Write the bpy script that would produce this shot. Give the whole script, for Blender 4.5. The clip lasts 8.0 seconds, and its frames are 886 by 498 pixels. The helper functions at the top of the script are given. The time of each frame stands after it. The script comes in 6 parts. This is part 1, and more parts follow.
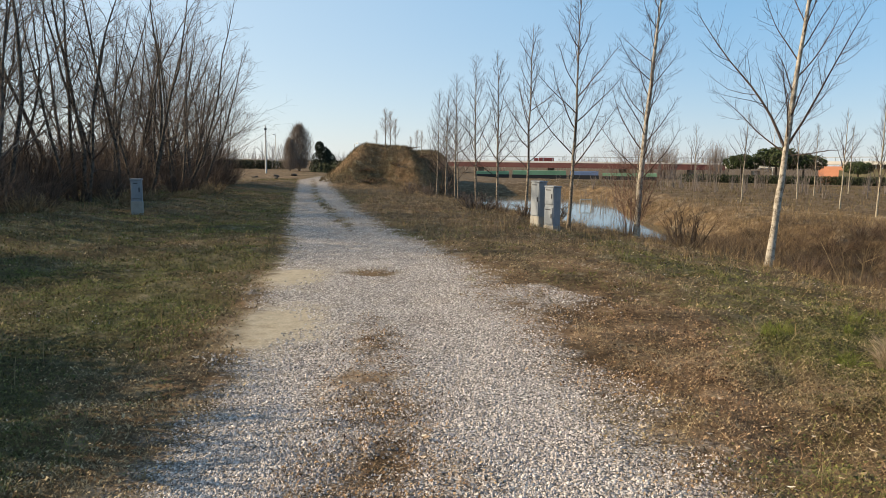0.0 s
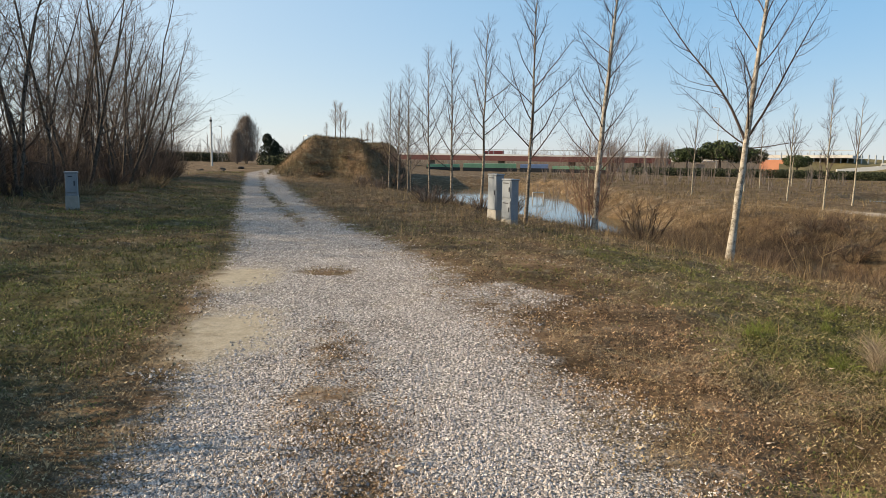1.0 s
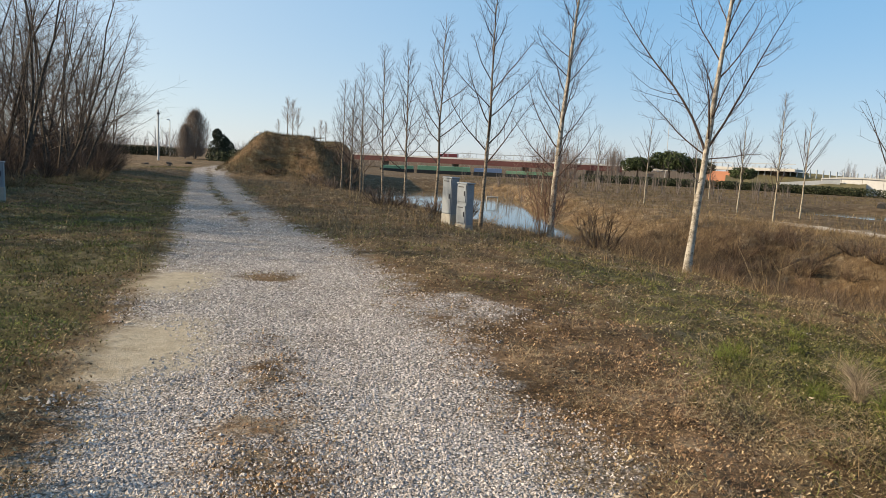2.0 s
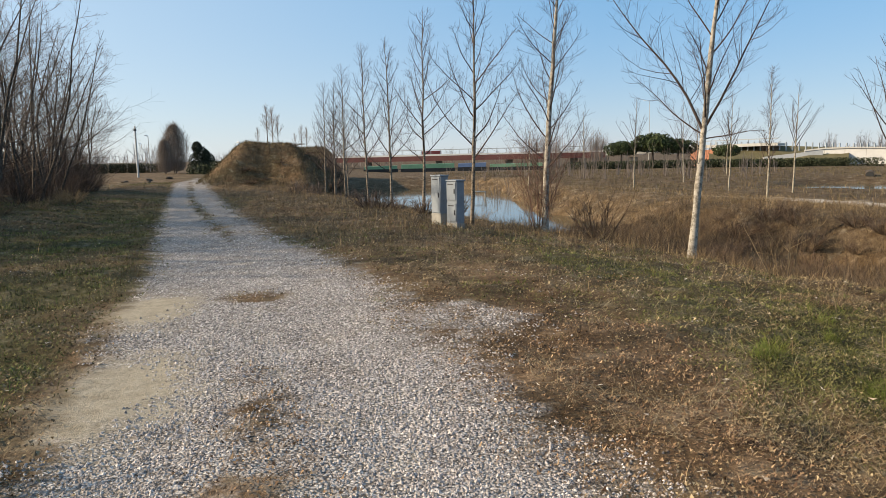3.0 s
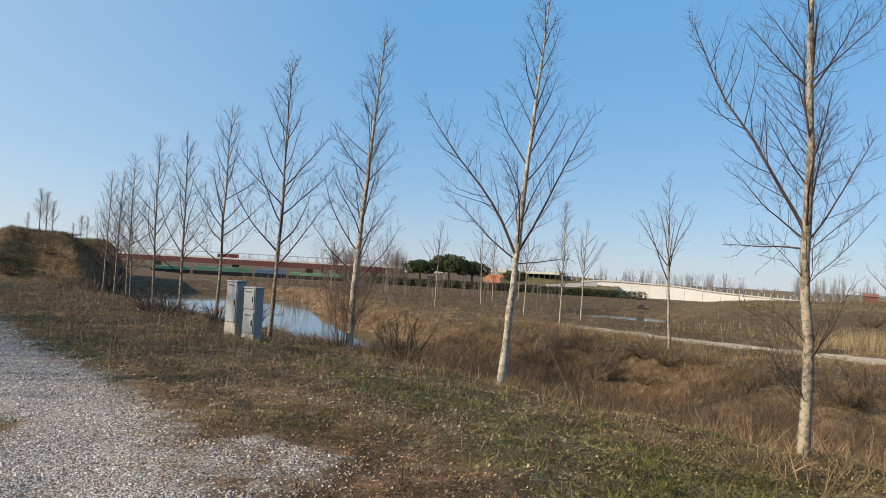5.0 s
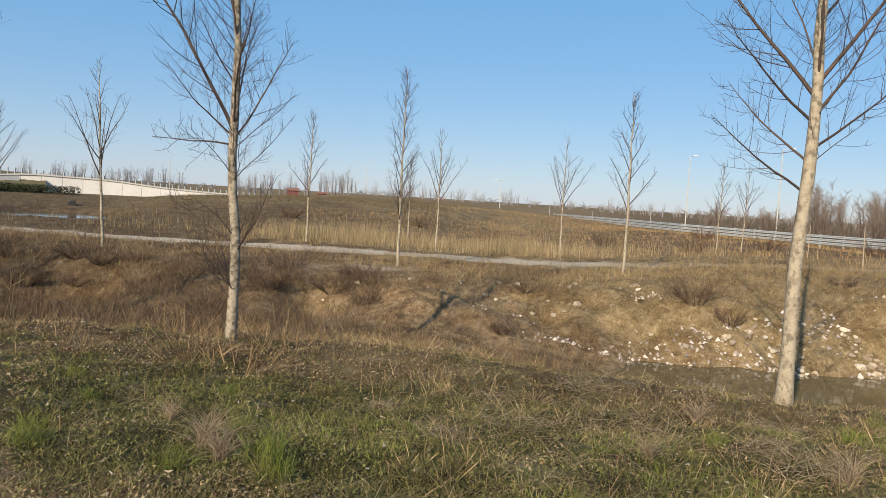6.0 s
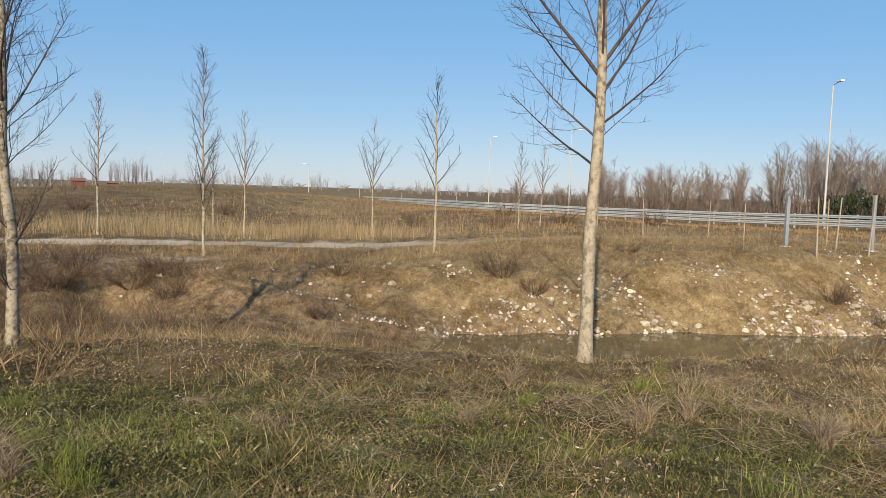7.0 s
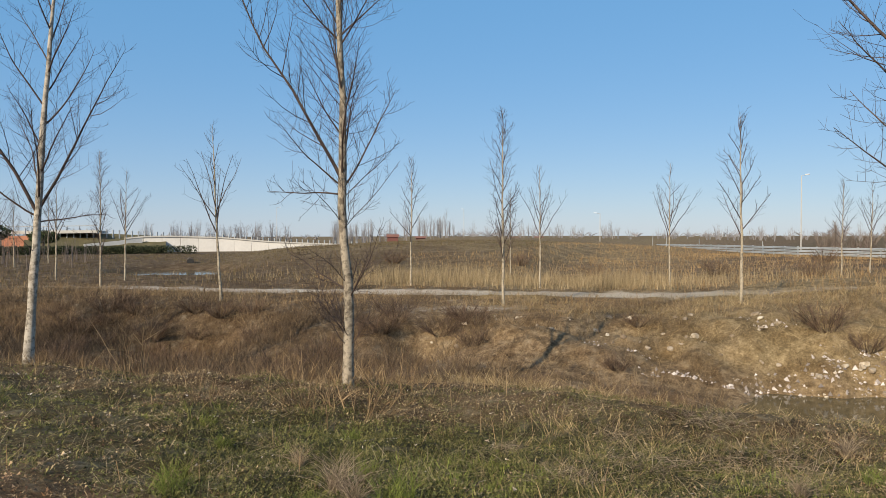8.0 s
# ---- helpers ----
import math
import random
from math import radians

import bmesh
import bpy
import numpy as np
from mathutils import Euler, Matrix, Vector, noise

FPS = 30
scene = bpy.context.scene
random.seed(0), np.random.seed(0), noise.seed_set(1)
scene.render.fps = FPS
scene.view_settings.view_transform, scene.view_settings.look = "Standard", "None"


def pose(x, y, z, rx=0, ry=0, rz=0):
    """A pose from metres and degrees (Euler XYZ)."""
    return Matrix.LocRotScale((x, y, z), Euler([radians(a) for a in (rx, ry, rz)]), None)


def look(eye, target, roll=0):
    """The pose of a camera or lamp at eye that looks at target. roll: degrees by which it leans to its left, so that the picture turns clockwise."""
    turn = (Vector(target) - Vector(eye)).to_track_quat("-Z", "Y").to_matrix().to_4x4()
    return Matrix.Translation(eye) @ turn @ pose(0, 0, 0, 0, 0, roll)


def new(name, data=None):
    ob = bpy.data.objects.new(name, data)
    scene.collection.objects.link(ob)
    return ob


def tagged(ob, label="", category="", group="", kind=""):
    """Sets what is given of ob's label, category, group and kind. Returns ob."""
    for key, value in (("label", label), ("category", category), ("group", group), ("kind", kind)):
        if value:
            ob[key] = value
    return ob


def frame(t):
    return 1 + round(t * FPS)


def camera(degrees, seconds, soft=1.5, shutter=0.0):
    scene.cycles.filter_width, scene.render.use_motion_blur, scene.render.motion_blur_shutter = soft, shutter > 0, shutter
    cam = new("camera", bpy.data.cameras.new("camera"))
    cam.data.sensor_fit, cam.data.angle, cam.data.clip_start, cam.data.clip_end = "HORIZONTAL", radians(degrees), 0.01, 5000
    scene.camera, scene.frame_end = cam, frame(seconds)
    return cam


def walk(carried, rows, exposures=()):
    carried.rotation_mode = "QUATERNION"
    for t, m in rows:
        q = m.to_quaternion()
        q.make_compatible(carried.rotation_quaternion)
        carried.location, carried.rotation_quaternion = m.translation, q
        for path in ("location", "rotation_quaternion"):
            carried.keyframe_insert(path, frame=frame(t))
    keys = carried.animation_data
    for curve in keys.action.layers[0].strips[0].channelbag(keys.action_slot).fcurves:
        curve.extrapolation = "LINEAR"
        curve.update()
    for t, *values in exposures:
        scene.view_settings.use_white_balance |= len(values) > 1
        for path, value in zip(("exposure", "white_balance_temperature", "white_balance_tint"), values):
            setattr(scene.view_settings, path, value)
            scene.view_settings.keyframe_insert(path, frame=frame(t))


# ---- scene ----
cam = camera(62.7, 8.0, soft=0.75)
PATH = [
    (0, (0.012, -0.011, 1.591), (0.016, 1.974, 1.352), 0.8),
    (0.5, (-0.092, 0.29, 1.562), (-0.027, 2.274, 1.316), 1.6),
    (1, (-0.11, 0.532, 1.573), (0.03, 2.511, 1.317), 0.9),
    (1.5, (-0.084, 0.875, 1.57), (0.074, 2.852, 1.314), 1.2),
    (2, (-0.07, 1.116, 1.559), (0.201, 3.082, 1.313), 2.7),
    (2.2, (-0.088, 1.232, 1.581), (0.202, 3.202, 1.398), 2.0),
    (3.3, (-0.058, 1.929, 1.57), (0.237, 3.888, 1.301), -1.7),
    (3.5, (-0.048, 2.049, 1.57), (0.234, 4.018, 1.362), -0.1),
    (4, (-0.105, 2.44, 1.542), (0.259, 4.396, 1.341), 0.0),
    (4.5, (-0.001, 2.735, 1.583), (0.446, 4.684, 1.546), 1.4),
    (4.7, (0.01, 2.748, 1.581), (0.543, 4.675, 1.627), 2.6),
    (5.8, (0.174, 2.866, 1.546), (1.894, 3.879, 1.421), 3.2),
    (6, (0.247, 2.854, 1.571), (2.08, 3.64, 1.433), 3.4),
    (6.5, (0.325, 2.778, 1.531), (2.305, 2.993, 1.341), 2.8),
    (7, (0.288, 2.892, 1.531), (2.26, 3.183, 1.371), 1.7),
    (7.5, (0.273, 2.96, 1.548), (2.125, 3.705, 1.422), 0.9),
    (8, (0.237, 2.979, 1.551), (1.949, 4.012, 1.515), -0.1),
]
EXPOSURE = [(0, 0.84, 7550, 11), (2, 0.78, 7350, 11), (4, 0.7, 7000, 11), (4.7, 0.65, 6900, 11), (5.8, 0.56, 6750, 11), (6.5, 0.58, 6800, 11), (7.2, 0.52, 6750, 11), (8, 0.47, 6700, 11)]
walk(cam, [(t, look(eye, target, roll)) for t, eye, target, roll in PATH], EXPOSURE)

# ---- world and sun ----
SUN_AZ, SUN_EL = -86.0, 26.0
world = bpy.data.worlds.new("sky")
scene.world = world
world.use_nodes = True
wn = world.node_tree.nodes
sky = wn.new("ShaderNodeTexSky")
sky.sky_type = "NISHITA"
sky.sun_disc = False
sky.sun_elevation, sky.sun_rotation = radians(SUN_EL), radians(SUN_AZ)
sky.air_density, sky.dust_density, sky.ozone_density = 1.0, 0.3, 3.0
wn["Background"].inputs["Strength"].default_value = 0.1
sun_dir = Vector((math.sin(radians(SUN_AZ)) * math.cos(radians(SUN_EL)), math.cos(radians(SUN_AZ)) * math.cos(radians(SUN_EL)), math.sin(radians(SUN_EL))))


def sky_node(kind, *links):
    n = wn.new(kind)
    if kind == "ShaderNodeMix":
        n.data_type = "RGBA"
    for socket, value in links:
        if isinstance(value, bpy.types.NodeSocket):
            world.node_tree.links.new(value, n.inputs[socket])
        else:
            n.inputs[socket].default_value = value
    return n


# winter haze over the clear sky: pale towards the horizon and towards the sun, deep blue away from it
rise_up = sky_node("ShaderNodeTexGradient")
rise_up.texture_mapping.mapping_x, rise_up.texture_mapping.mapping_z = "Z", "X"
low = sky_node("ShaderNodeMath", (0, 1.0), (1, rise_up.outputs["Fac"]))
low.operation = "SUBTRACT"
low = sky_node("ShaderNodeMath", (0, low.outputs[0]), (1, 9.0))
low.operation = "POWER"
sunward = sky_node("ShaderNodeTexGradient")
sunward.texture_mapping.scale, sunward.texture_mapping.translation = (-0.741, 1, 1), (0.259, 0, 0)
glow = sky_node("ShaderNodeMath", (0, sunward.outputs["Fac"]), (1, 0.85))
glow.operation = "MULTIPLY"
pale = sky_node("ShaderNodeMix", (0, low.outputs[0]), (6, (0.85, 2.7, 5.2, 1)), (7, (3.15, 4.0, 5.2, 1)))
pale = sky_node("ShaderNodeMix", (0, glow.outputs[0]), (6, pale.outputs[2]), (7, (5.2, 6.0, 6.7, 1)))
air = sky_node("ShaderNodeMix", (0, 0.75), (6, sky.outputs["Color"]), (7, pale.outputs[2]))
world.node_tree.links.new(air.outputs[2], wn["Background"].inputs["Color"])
sun = new("sun", bpy.data.lights.new("sun", "SUN"))
sun.data.energy, sun.data.angle, sun.data.color = 5.0, radians(0.5), (1.0, 0.87, 0.68)
sun.matrix_world = look(sun_dir * 300, (0, 0, 0))


# ---- materials ----
class Mat:
    """A node material with a short way to chain nodes."""

    def __init__(self, name, rough=0.8, spec=0.3):
        self.m = bpy.data.materials.new(name)
        self.m.use_nodes = True
        self.t = self.m.node_tree
        self.b = self.t.nodes["Principled BSDF"]
        self.b.inputs["Roughness"].default_value = rough
        self.b.inputs["Specular IOR Level"].default_value = spec

    def put(self, socket, value):
        if isinstance(value, bpy.types.NodeSocket):
            self.t.links.new(value, socket)
        elif value is not None:
            if socket.type == "RGBA":
                value = (*value, 1) if isinstance(value, tuple) else (value, value, value, 1)
            socket.default_value = value

    def pos(self):
        return self.t.nodes.new("ShaderNodeNewGeometry").outputs["Position"]

    def obj(self):
        return self.t.nodes.new("ShaderNodeTexCoord").outputs["Object"]

    def island(self):
        return self.t.nodes.new("ShaderNodeNewGeometry").outputs["Random Per Island"]

    def each(self):
        return self.t.nodes.new("ShaderNodeObjectInfo").outputs["Random"]

    def attr(self, name):
        n = self.t.nodes.new("ShaderNodeAttribute")
        n.attribute_name = name
        return n.outputs["Fac"]

    def noise(self, scale, detail=4.0, rough=0.6, where=None, distort=0.0):
        n = self.t.nodes.new("ShaderNodeTexNoise")
        self.put(n.inputs["Vector"], where or self.pos())
        for k, v in (("Scale", scale), ("Detail", detail), ("Roughness", rough), ("Distortion", distort)):
            n.inputs[k].default_value = v
        return n.outputs["Fac"]

    def stretch(self, v, scale):
        n = self.t.nodes.new("ShaderNodeMapping")
        self.put(n.inputs["Vector"], v)
        n.inputs["Scale"].default_value = scale
        return n.outputs["Vector"]

    def cells(self, scale, what="Color", where=None, randomness=1.0):
        n = self.t.nodes.new("ShaderNodeTexVoronoi")
        self.put(n.inputs["Vector"], where or self.pos())
        n.inputs["Scale"].default_value = scale
        n.inputs["Randomness"].default_value = randomness
        return n.outputs[what]

    def ramp(self, fac, *stops):
        n = self.t.nodes.new("ShaderNodeValToRGB")
        el = n.color_ramp.elements
        while len(el) < len(stops):
            el.new(0.5)
        for e, (p, c) in zip(el, stops):
            e.position, e.color = p, (*c, 1) if isinstance(c, tuple) else (c, c, c, 1)
        self.put(n.inputs["Fac"], fac)
        return n.outputs["Color"]

    def mix(self, fac, a, b, kind="MIX"):
        n = self.t.nodes.new("ShaderNodeMix")
        n.data_type, n.blend_type = "RGBA", kind
        self.put(n.inputs[0], fac)
        self.put(n.inputs[6], a)
        self.put(n.inputs[7], b)
        return n.outputs[2]

    def math(self, op, a, b=None, clamp=False):
        n = self.t.nodes.new("ShaderNodeMath")
        n.operation, n.use_clamp = op, clamp
        self.put(n.inputs[0], a)
        self.put(n.inputs[1], b)
        return n.outputs[0]

    def bump(self, height, strength=0.5, distance=0.02):
        n = self.t.nodes.new("ShaderNodeBump")
        n.inputs["Strength"].default_value, n.inputs["Distance"].default_value = strength, distance
        self.put(n.inputs["Height"], height)
        self.t.links.new(n.outputs["Normal"], self.b.inputs["Normal"])

    def color(self, c):
        self.put(self.b.inputs["Base Color"], c)
        return self


def plain(name, dark, light, scale=3.0, rough=0.8, metal=0.0, bump=0.0, spec=0.3):
    """A surface that wanders between two colours, coarse and fine."""
    m = Mat(name, rough, spec)
    f = m.mix(0.4, m.noise(scale), m.noise(scale * 9))
    m.color(m.ramp(f, (0.3, dark), (0.7, light)))
    m.b.inputs["Metallic"].default_value = metal
    if bump:
        m.bump(m.noise(scale * 12), bump, 0.01)
    return m.m


def stalks(name, *colours, rough=0.75, patchy=0.0):
    """Blades, twigs or stems: each island takes a colour of its own."""
    m = Mat(name, rough, 0.2)
    n = len(colours)
    c = m.ramp(m.island(), *[((i + 0.5) / n, c) for i, c in enumerate(colours)])
    if patchy:
        wide = m.mix(0.45, m.noise(0.8, 4, 0.65), m.noise(4.5, 4, 0.65))
        c = m.mix(1.0, c, m.ramp(wide, (0.36, (1 - patchy, 1 - 1.05 * patchy, 1 - 1.15 * patchy)), (0.62, (1.0, 1.0, 1.0)), (0.75, (1.0 + 0.4 * patchy, 1.0 + 0.36 * patchy, 1.0 + 0.25 * patchy))), "MULTIPLY")
    m.color(c)
    return m.m


def make_ground():
    m = Mat("ground", 0.95, 0.15)
    mid, fine = m.noise(1.3, 5), m.mix(0.42, m.noise(24, 5, 0.7), m.noise(105, 3, 0.75))
    # soil stops start very dark: shade in the gaps under grass, put into colour
    dry = m.ramp(fine, (0.33, (0.026, 0.017, 0.010)), (0.55, (0.105, 0.070, 0.038)), (0.78, (0.26, 0.185, 0.104)))
    rust = m.ramp(fine, (0.3, (0.05, 0.031, 0.018)), (0.55, (0.19, 0.118, 0.066)), (0.8, (0.33, 0.225, 0.132)))
    green = m.ramp(fine, (0.3, (0.016, 0.014, 0.007)), (0.57, (0.064, 0.058, 0.022)), (0.8, (0.15, 0.13, 0.058)))
    earth = m.ramp(m.mix(0.5, fine, m.noise(5.5, 6, 0.7)), (0.38, (0.05, 0.033, 0.019)), (0.5, (0.18, 0.122, 0.07)), (0.64, (0.42, 0.315, 0.19)))
    c = m.mix(m.ramp(mid, (0.42, 0.0), (0.6, 1.0)), dry, rust)
    c = m.mix(m.math("MULTIPLY", m.attr("dull"), 0.75), c, dry)
    gm = m.math("MULTIPLY_ADD", m.noise(2.6, 6, 0.65), 1.6)
    g = m.t.nodes[-1]
    m.put(g.inputs[2], m.math("ADD", m.attr("green"), -1.3))
    c = m.mix(m.math("MULTIPLY", gm, 1.6, clamp=True), c, green)
    em = m.math("ADD", m.attr("earth"), m.math("ADD", m.noise(1.8, 6, 0.7), -0.62))
    c = m.mix(m.math("MULTIPLY", em, 3.0, clamp=True), c, earth)
    stones = m.cells(52.0, "Color")
    sv = m.ramp(m.math("ADD", m.math("MULTIPLY", stones, 0.65), m.math("MULTIPLY", fine, 0.5)), (0.2, (0.11, 0.094, 0.085)), (0.55, (0.36, 0.32, 0.295)), (0.9, (0.66, 0.61, 0.57)))
    gap = m.ramp(m.cells(52.0, "Distance"), (0.35, 1.0), (0.75, 0.25))
    sv = m.mix(1.0, sv, gap, "MULTIPLY")
    sv = m.mix(1.0, sv, m.ramp(m.mix(0.5, m.noise(1.2, 5, 0.7), m.noise(9.0, 5, 0.75)), (0.36, (0.62, 0.57, 0.53)), (0.5, (1.0, 1.0, 1.0)), (0.66, (1.22, 1.22, 1.22))), "MULTIPLY")
    ra = m.math("ADD", m.attr("gravel"), m.math("MULTIPLY", m.math("ADD", m.noise(3.2, 7, 0.7), -0.5), 1.25))
    rm = m.math("MULTIPLY_ADD", ra, 3.2, clamp=True)
    m.put(m.t.nodes[-1].inputs[2], -1.1)
    c = m.mix(rm, c, sv)
    sand = m.ramp(m.mix(0.5, fine, m.noise(7.0, 6, 0.75)), (0.36, (0.20, 0.165, 0.115)), (0.5, (0.32, 0.27, 0.195)), (0.66, (0.42, 0.365, 0.28)))
    sm = m.math("MULTIPLY", m.math("ADD", m.attr("sand"), m.math("MULTIPLY", m.math("ADD", m.noise(2.6, 6, 0.7), -0.52), 1.5)), 1.9, clamp=True)
    c = m.mix(m.math("MULTIPLY", sm, 0.9), c, sand)
    worn = m.ramp(fine, (0.25, (0.32, 0.275, 0.215)), (0.75, (0.57, 0.51, 0.42)))
    c = m.mix(m.math("MULTIPLY", m.math("ADD", m.attr("pale"), m.math("MULTIPLY", m.math("ADD", m.noise(1.6, 5, 0.7), -0.62), 1.2)), 1.8, clamp=True), c, worn)
    reed = m.ramp(m.mix(0.5, fine, m.noise(6.0, 5, 0.7)), (0.35, (0.09, 0.066, 0.034)), (0.5, (0.21, 0.155, 0.08)), (0.66, (0.42, 0.325, 0.185)))
    c = m.mix(m.math("MULTIPLY", m.attr("straw"), m.ramp(m.noise(0.35, 4), (0.3, 0.2), (0.6, 1.0))), c, reed)
    patch = m.ramp(m.mix(0.45, m.noise(0.8, 4, 0.65), m.noise(4.5, 4, 0.65)), (0.38, 1.0), (0.56, 0.0))
    c = m.mix(m.mix(1.0, patch, m.math("SUBTRACT", 1.0, rm), "MULTIPLY"), c, m.mix(1.0, c, (0.55, 0.50, 0.43), "MULTIPLY"))
    m.color(c)
    m.bump(m.math("ADD", m.math("MULTIPLY", fine, 1.0), m.math("MULTIPLY", m.mix(sm, m.mix(rm, 0.0, gap), 0.5), 0.7)), 0.7, 0.03)
    return m.m


GROUND = make_ground()


def make_bark(name, pale, dark):
    m = Mat(name, 0.85, 0.2)
    o = m.obj()
    band = m.noise(5.0, 6, 0.7, m.stretch(o, (1.4, 1.4, 1.9)))
    spots = m.noise(15.0, 4, 0.6, m.stretch(o, (1, 1, 0.8)))
    c = m.ramp(band, (0.38, dark), (0.53, pale), (0.8, tuple(min(1, v * 1.12) for v in pale)))
    m.color(m.mix(m.ramp(spots, (0.38, 0.85), (0.48, 0.0)), c, tuple(v * 0.6 for v in dark)))
    m.bump(m.mix(0.5, band, spots), 0.6, 0.01)
    return m.m


BARK_WHITE = make_bark("whitish_bark", (0.36, 0.325, 0.275), (0.17, 0.145, 0.115))
BARK_TAN = make_bark("tan_bark", (0.28, 0.243, 0.19), (0.13, 0.108, 0.082))
BARK_PALE = make_bark("pale_bark", (0.31, 0.27, 0.205), (0.21, 0.175, 0.13))
BARK_GREY = make_bark("grey_bark", (0.22, 0.18, 0.14), (0.08, 0.062, 0.045))
BARK_WOOD = make_bark("wood_edge_bark", (0.105, 0.083, 0.066), (0.045, 0.035, 0.027))
TWIG = stalks("twig", (0.034, 0.023, 0.019), (0.055, 0.038, 0.032), (0.085, 0.062, 0.053))
TWIG_RED = stalks("shoot", (0.11, 0.06, 0.045), (0.17, 0.09, 0.065), (0.22, 0.14, 0.10))
TWIG_WOOD = stalks("wood_edge_twig", (0.055, 0.039, 0.031), (0.095, 0.07, 0.057), (0.16, 0.124, 0.102))
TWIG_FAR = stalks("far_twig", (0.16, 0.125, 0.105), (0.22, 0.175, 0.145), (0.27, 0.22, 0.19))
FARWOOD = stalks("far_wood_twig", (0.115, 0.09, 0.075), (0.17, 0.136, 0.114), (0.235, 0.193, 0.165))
# twigs paled towards blue-grey: the haze of distance is put into the colour
TWIG_HAZE = stalks("haze_tinted_twig", (0.20, 0.19, 0.195), (0.25, 0.24, 0.245), (0.30, 0.285, 0.28))
# the darkest tone in DRY and GREENG stands in for shade between clumps
DRY = stalks("dry_grass", (0.075, 0.052, 0.03), (0.20, 0.142, 0.08), (0.30, 0.222, 0.128), (0.46, 0.358, 0.215), (0.13, 0.092, 0.05), patchy=0.5)
RUST = stalks("rusty_grass", (0.07, 0.038, 0.022), (0.215, 0.126, 0.072), (0.31, 0.196, 0.114), (0.44, 0.305, 0.185), patchy=0.55)
GREENG = stalks("green_grass", (0.035, 0.038, 0.011), (0.112, 0.116, 0.032), (0.17, 0.168, 0.054), (0.23, 0.195, 0.085), (0.08, 0.082, 0.024), patchy=0.5)
MOUNDG = stalks("mound_grass", (0.085, 0.06, 0.033), (0.12, 0.088, 0.048), (0.16, 0.12, 0.066), (0.10, 0.088, 0.038), patchy=0.35)
DITCHW = stalks("ditch_weed", (0.05, 0.033, 0.022), (0.085, 0.057, 0.038), (0.13, 0.09, 0.058), (0.18, 0.13, 0.085), patchy=0.4)
SCRUB_BROWN = stalks("brown_scrub", (0.055, 0.036, 0.027), (0.092, 0.062, 0.047), (0.15, 0.106, 0.082))
HEAP = stalks("grey_straw", (0.12, 0.085, 0.06), (0.20, 0.15, 0.105), (0.29, 0.225, 0.155), (0.40, 0.32, 0.22))
BUSH_BROWN = stalks("brown_bush", (0.06, 0.038, 0.026), (0.105, 0.068, 0.046), (0.165, 0.112, 0.076))
FIELDG = stalks("field_grass", (0.18, 0.112, 0.056), (0.24, 0.155, 0.077), (0.30, 0.20, 0.10), (0.36, 0.255, 0.132), patchy=0.35)
TANWEED = stalks("tan_weed", (0.17, 0.12, 0.062), (0.26, 0.19, 0.10), (0.35, 0.265, 0.145), (0.46, 0.36, 0.21), (0.21, 0.155, 0.075), patchy=0.45)
BRIGHTG = stalks("bright_grass", (0.09, 0.115, 0.022), (0.15, 0.185, 0.036), (0.22, 0.25, 0.06), patchy=0.5)
WEED = stalks("dry_weed", (0.125, 0.084, 0.048), (0.19, 0.13, 0.073), (0.25, 0.176, 0.098), (0.33, 0.24, 0.138), patchy=0.4)
STRAW = stalks("straw", (0.19, 0.142, 0.078), (0.28, 0.215, 0.125), (0.38, 0.305, 0.19), patchy=0.3)
LEAF = stalks("fallen_leaf", (0.13, 0.085, 0.05), (0.28, 0.19, 0.12), (0.46, 0.36, 0.26), (0.58, 0.51, 0.42))
PINE = stalks("pine_needles", (0.0186, 0.027, 0.0118), (0.0338, 0.049, 0.0186), (0.0549, 0.0722, 0.0279))
CYPRESS = stalks("evergreen_leaf", (0.012, 0.018, 0.012), (0.025, 0.034, 0.02), (0.04, 0.05, 0.03))
HEDGE = stalks("hedge_leaf", (0.02, 0.026, 0.014), (0.035, 0.044, 0.02), (0.055, 0.062, 0.03))


def make_gravel():
    m = Mat("gravel_stone", 0.85, 0.3)
    i = m.island()
    c = m.ramp(i, (0.05, (0.17, 0.145, 0.13)), (0.3, (0.29, 0.255, 0.235)), (0.65, (0.45, 0.395, 0.362)), (0.95, (0.62, 0.56, 0.52)))
    m.color(m.mix(0.35, c, m.mix(1.0, c, m.ramp(m.noise(60, 4), (0.3, 0.5), (0.7, 1.0)), "MULTIPLY")))
    return m.m


def make_rock():
    m = Mat("pale_rock", 0.9, 0.25)
    c = m.ramp(m.each(), (0.0, (0.24, 0.19, 0.14)), (0.5, (0.40, 0.345, 0.27)), (1.0, (0.60, 0.55, 0.46)))
    d = m.ramp(m.noise(7, 6, 0.7), (0.3, (0.45, 0.38, 0.30)), (0.65, (1.0, 1.0, 1.0)))
    m.color(m.mix(1.0, c, d, "MULTIPLY"))
    m.bump(m.noise(18, 5), 0.5, 0.02)
    return m.m


GRAVEL, ROCK = make_gravel(), make_rock()


def make_water(name, tint, ripple):
    m = Mat(name, 0.06, 0.5)
    m.color(m.ramp(m.noise(0.5, 3), (0.3, tuple(v * 0.8 for v in tint)), (0.7, tint)))
    m.b.inputs["IOR"].default_value = 1.33
    m.bump(m.noise(ripple, 3, 0.5, m.stretch(m.pos(), (1.0, 0.45, 1.0))), 0.12, 0.02)
    return m.m


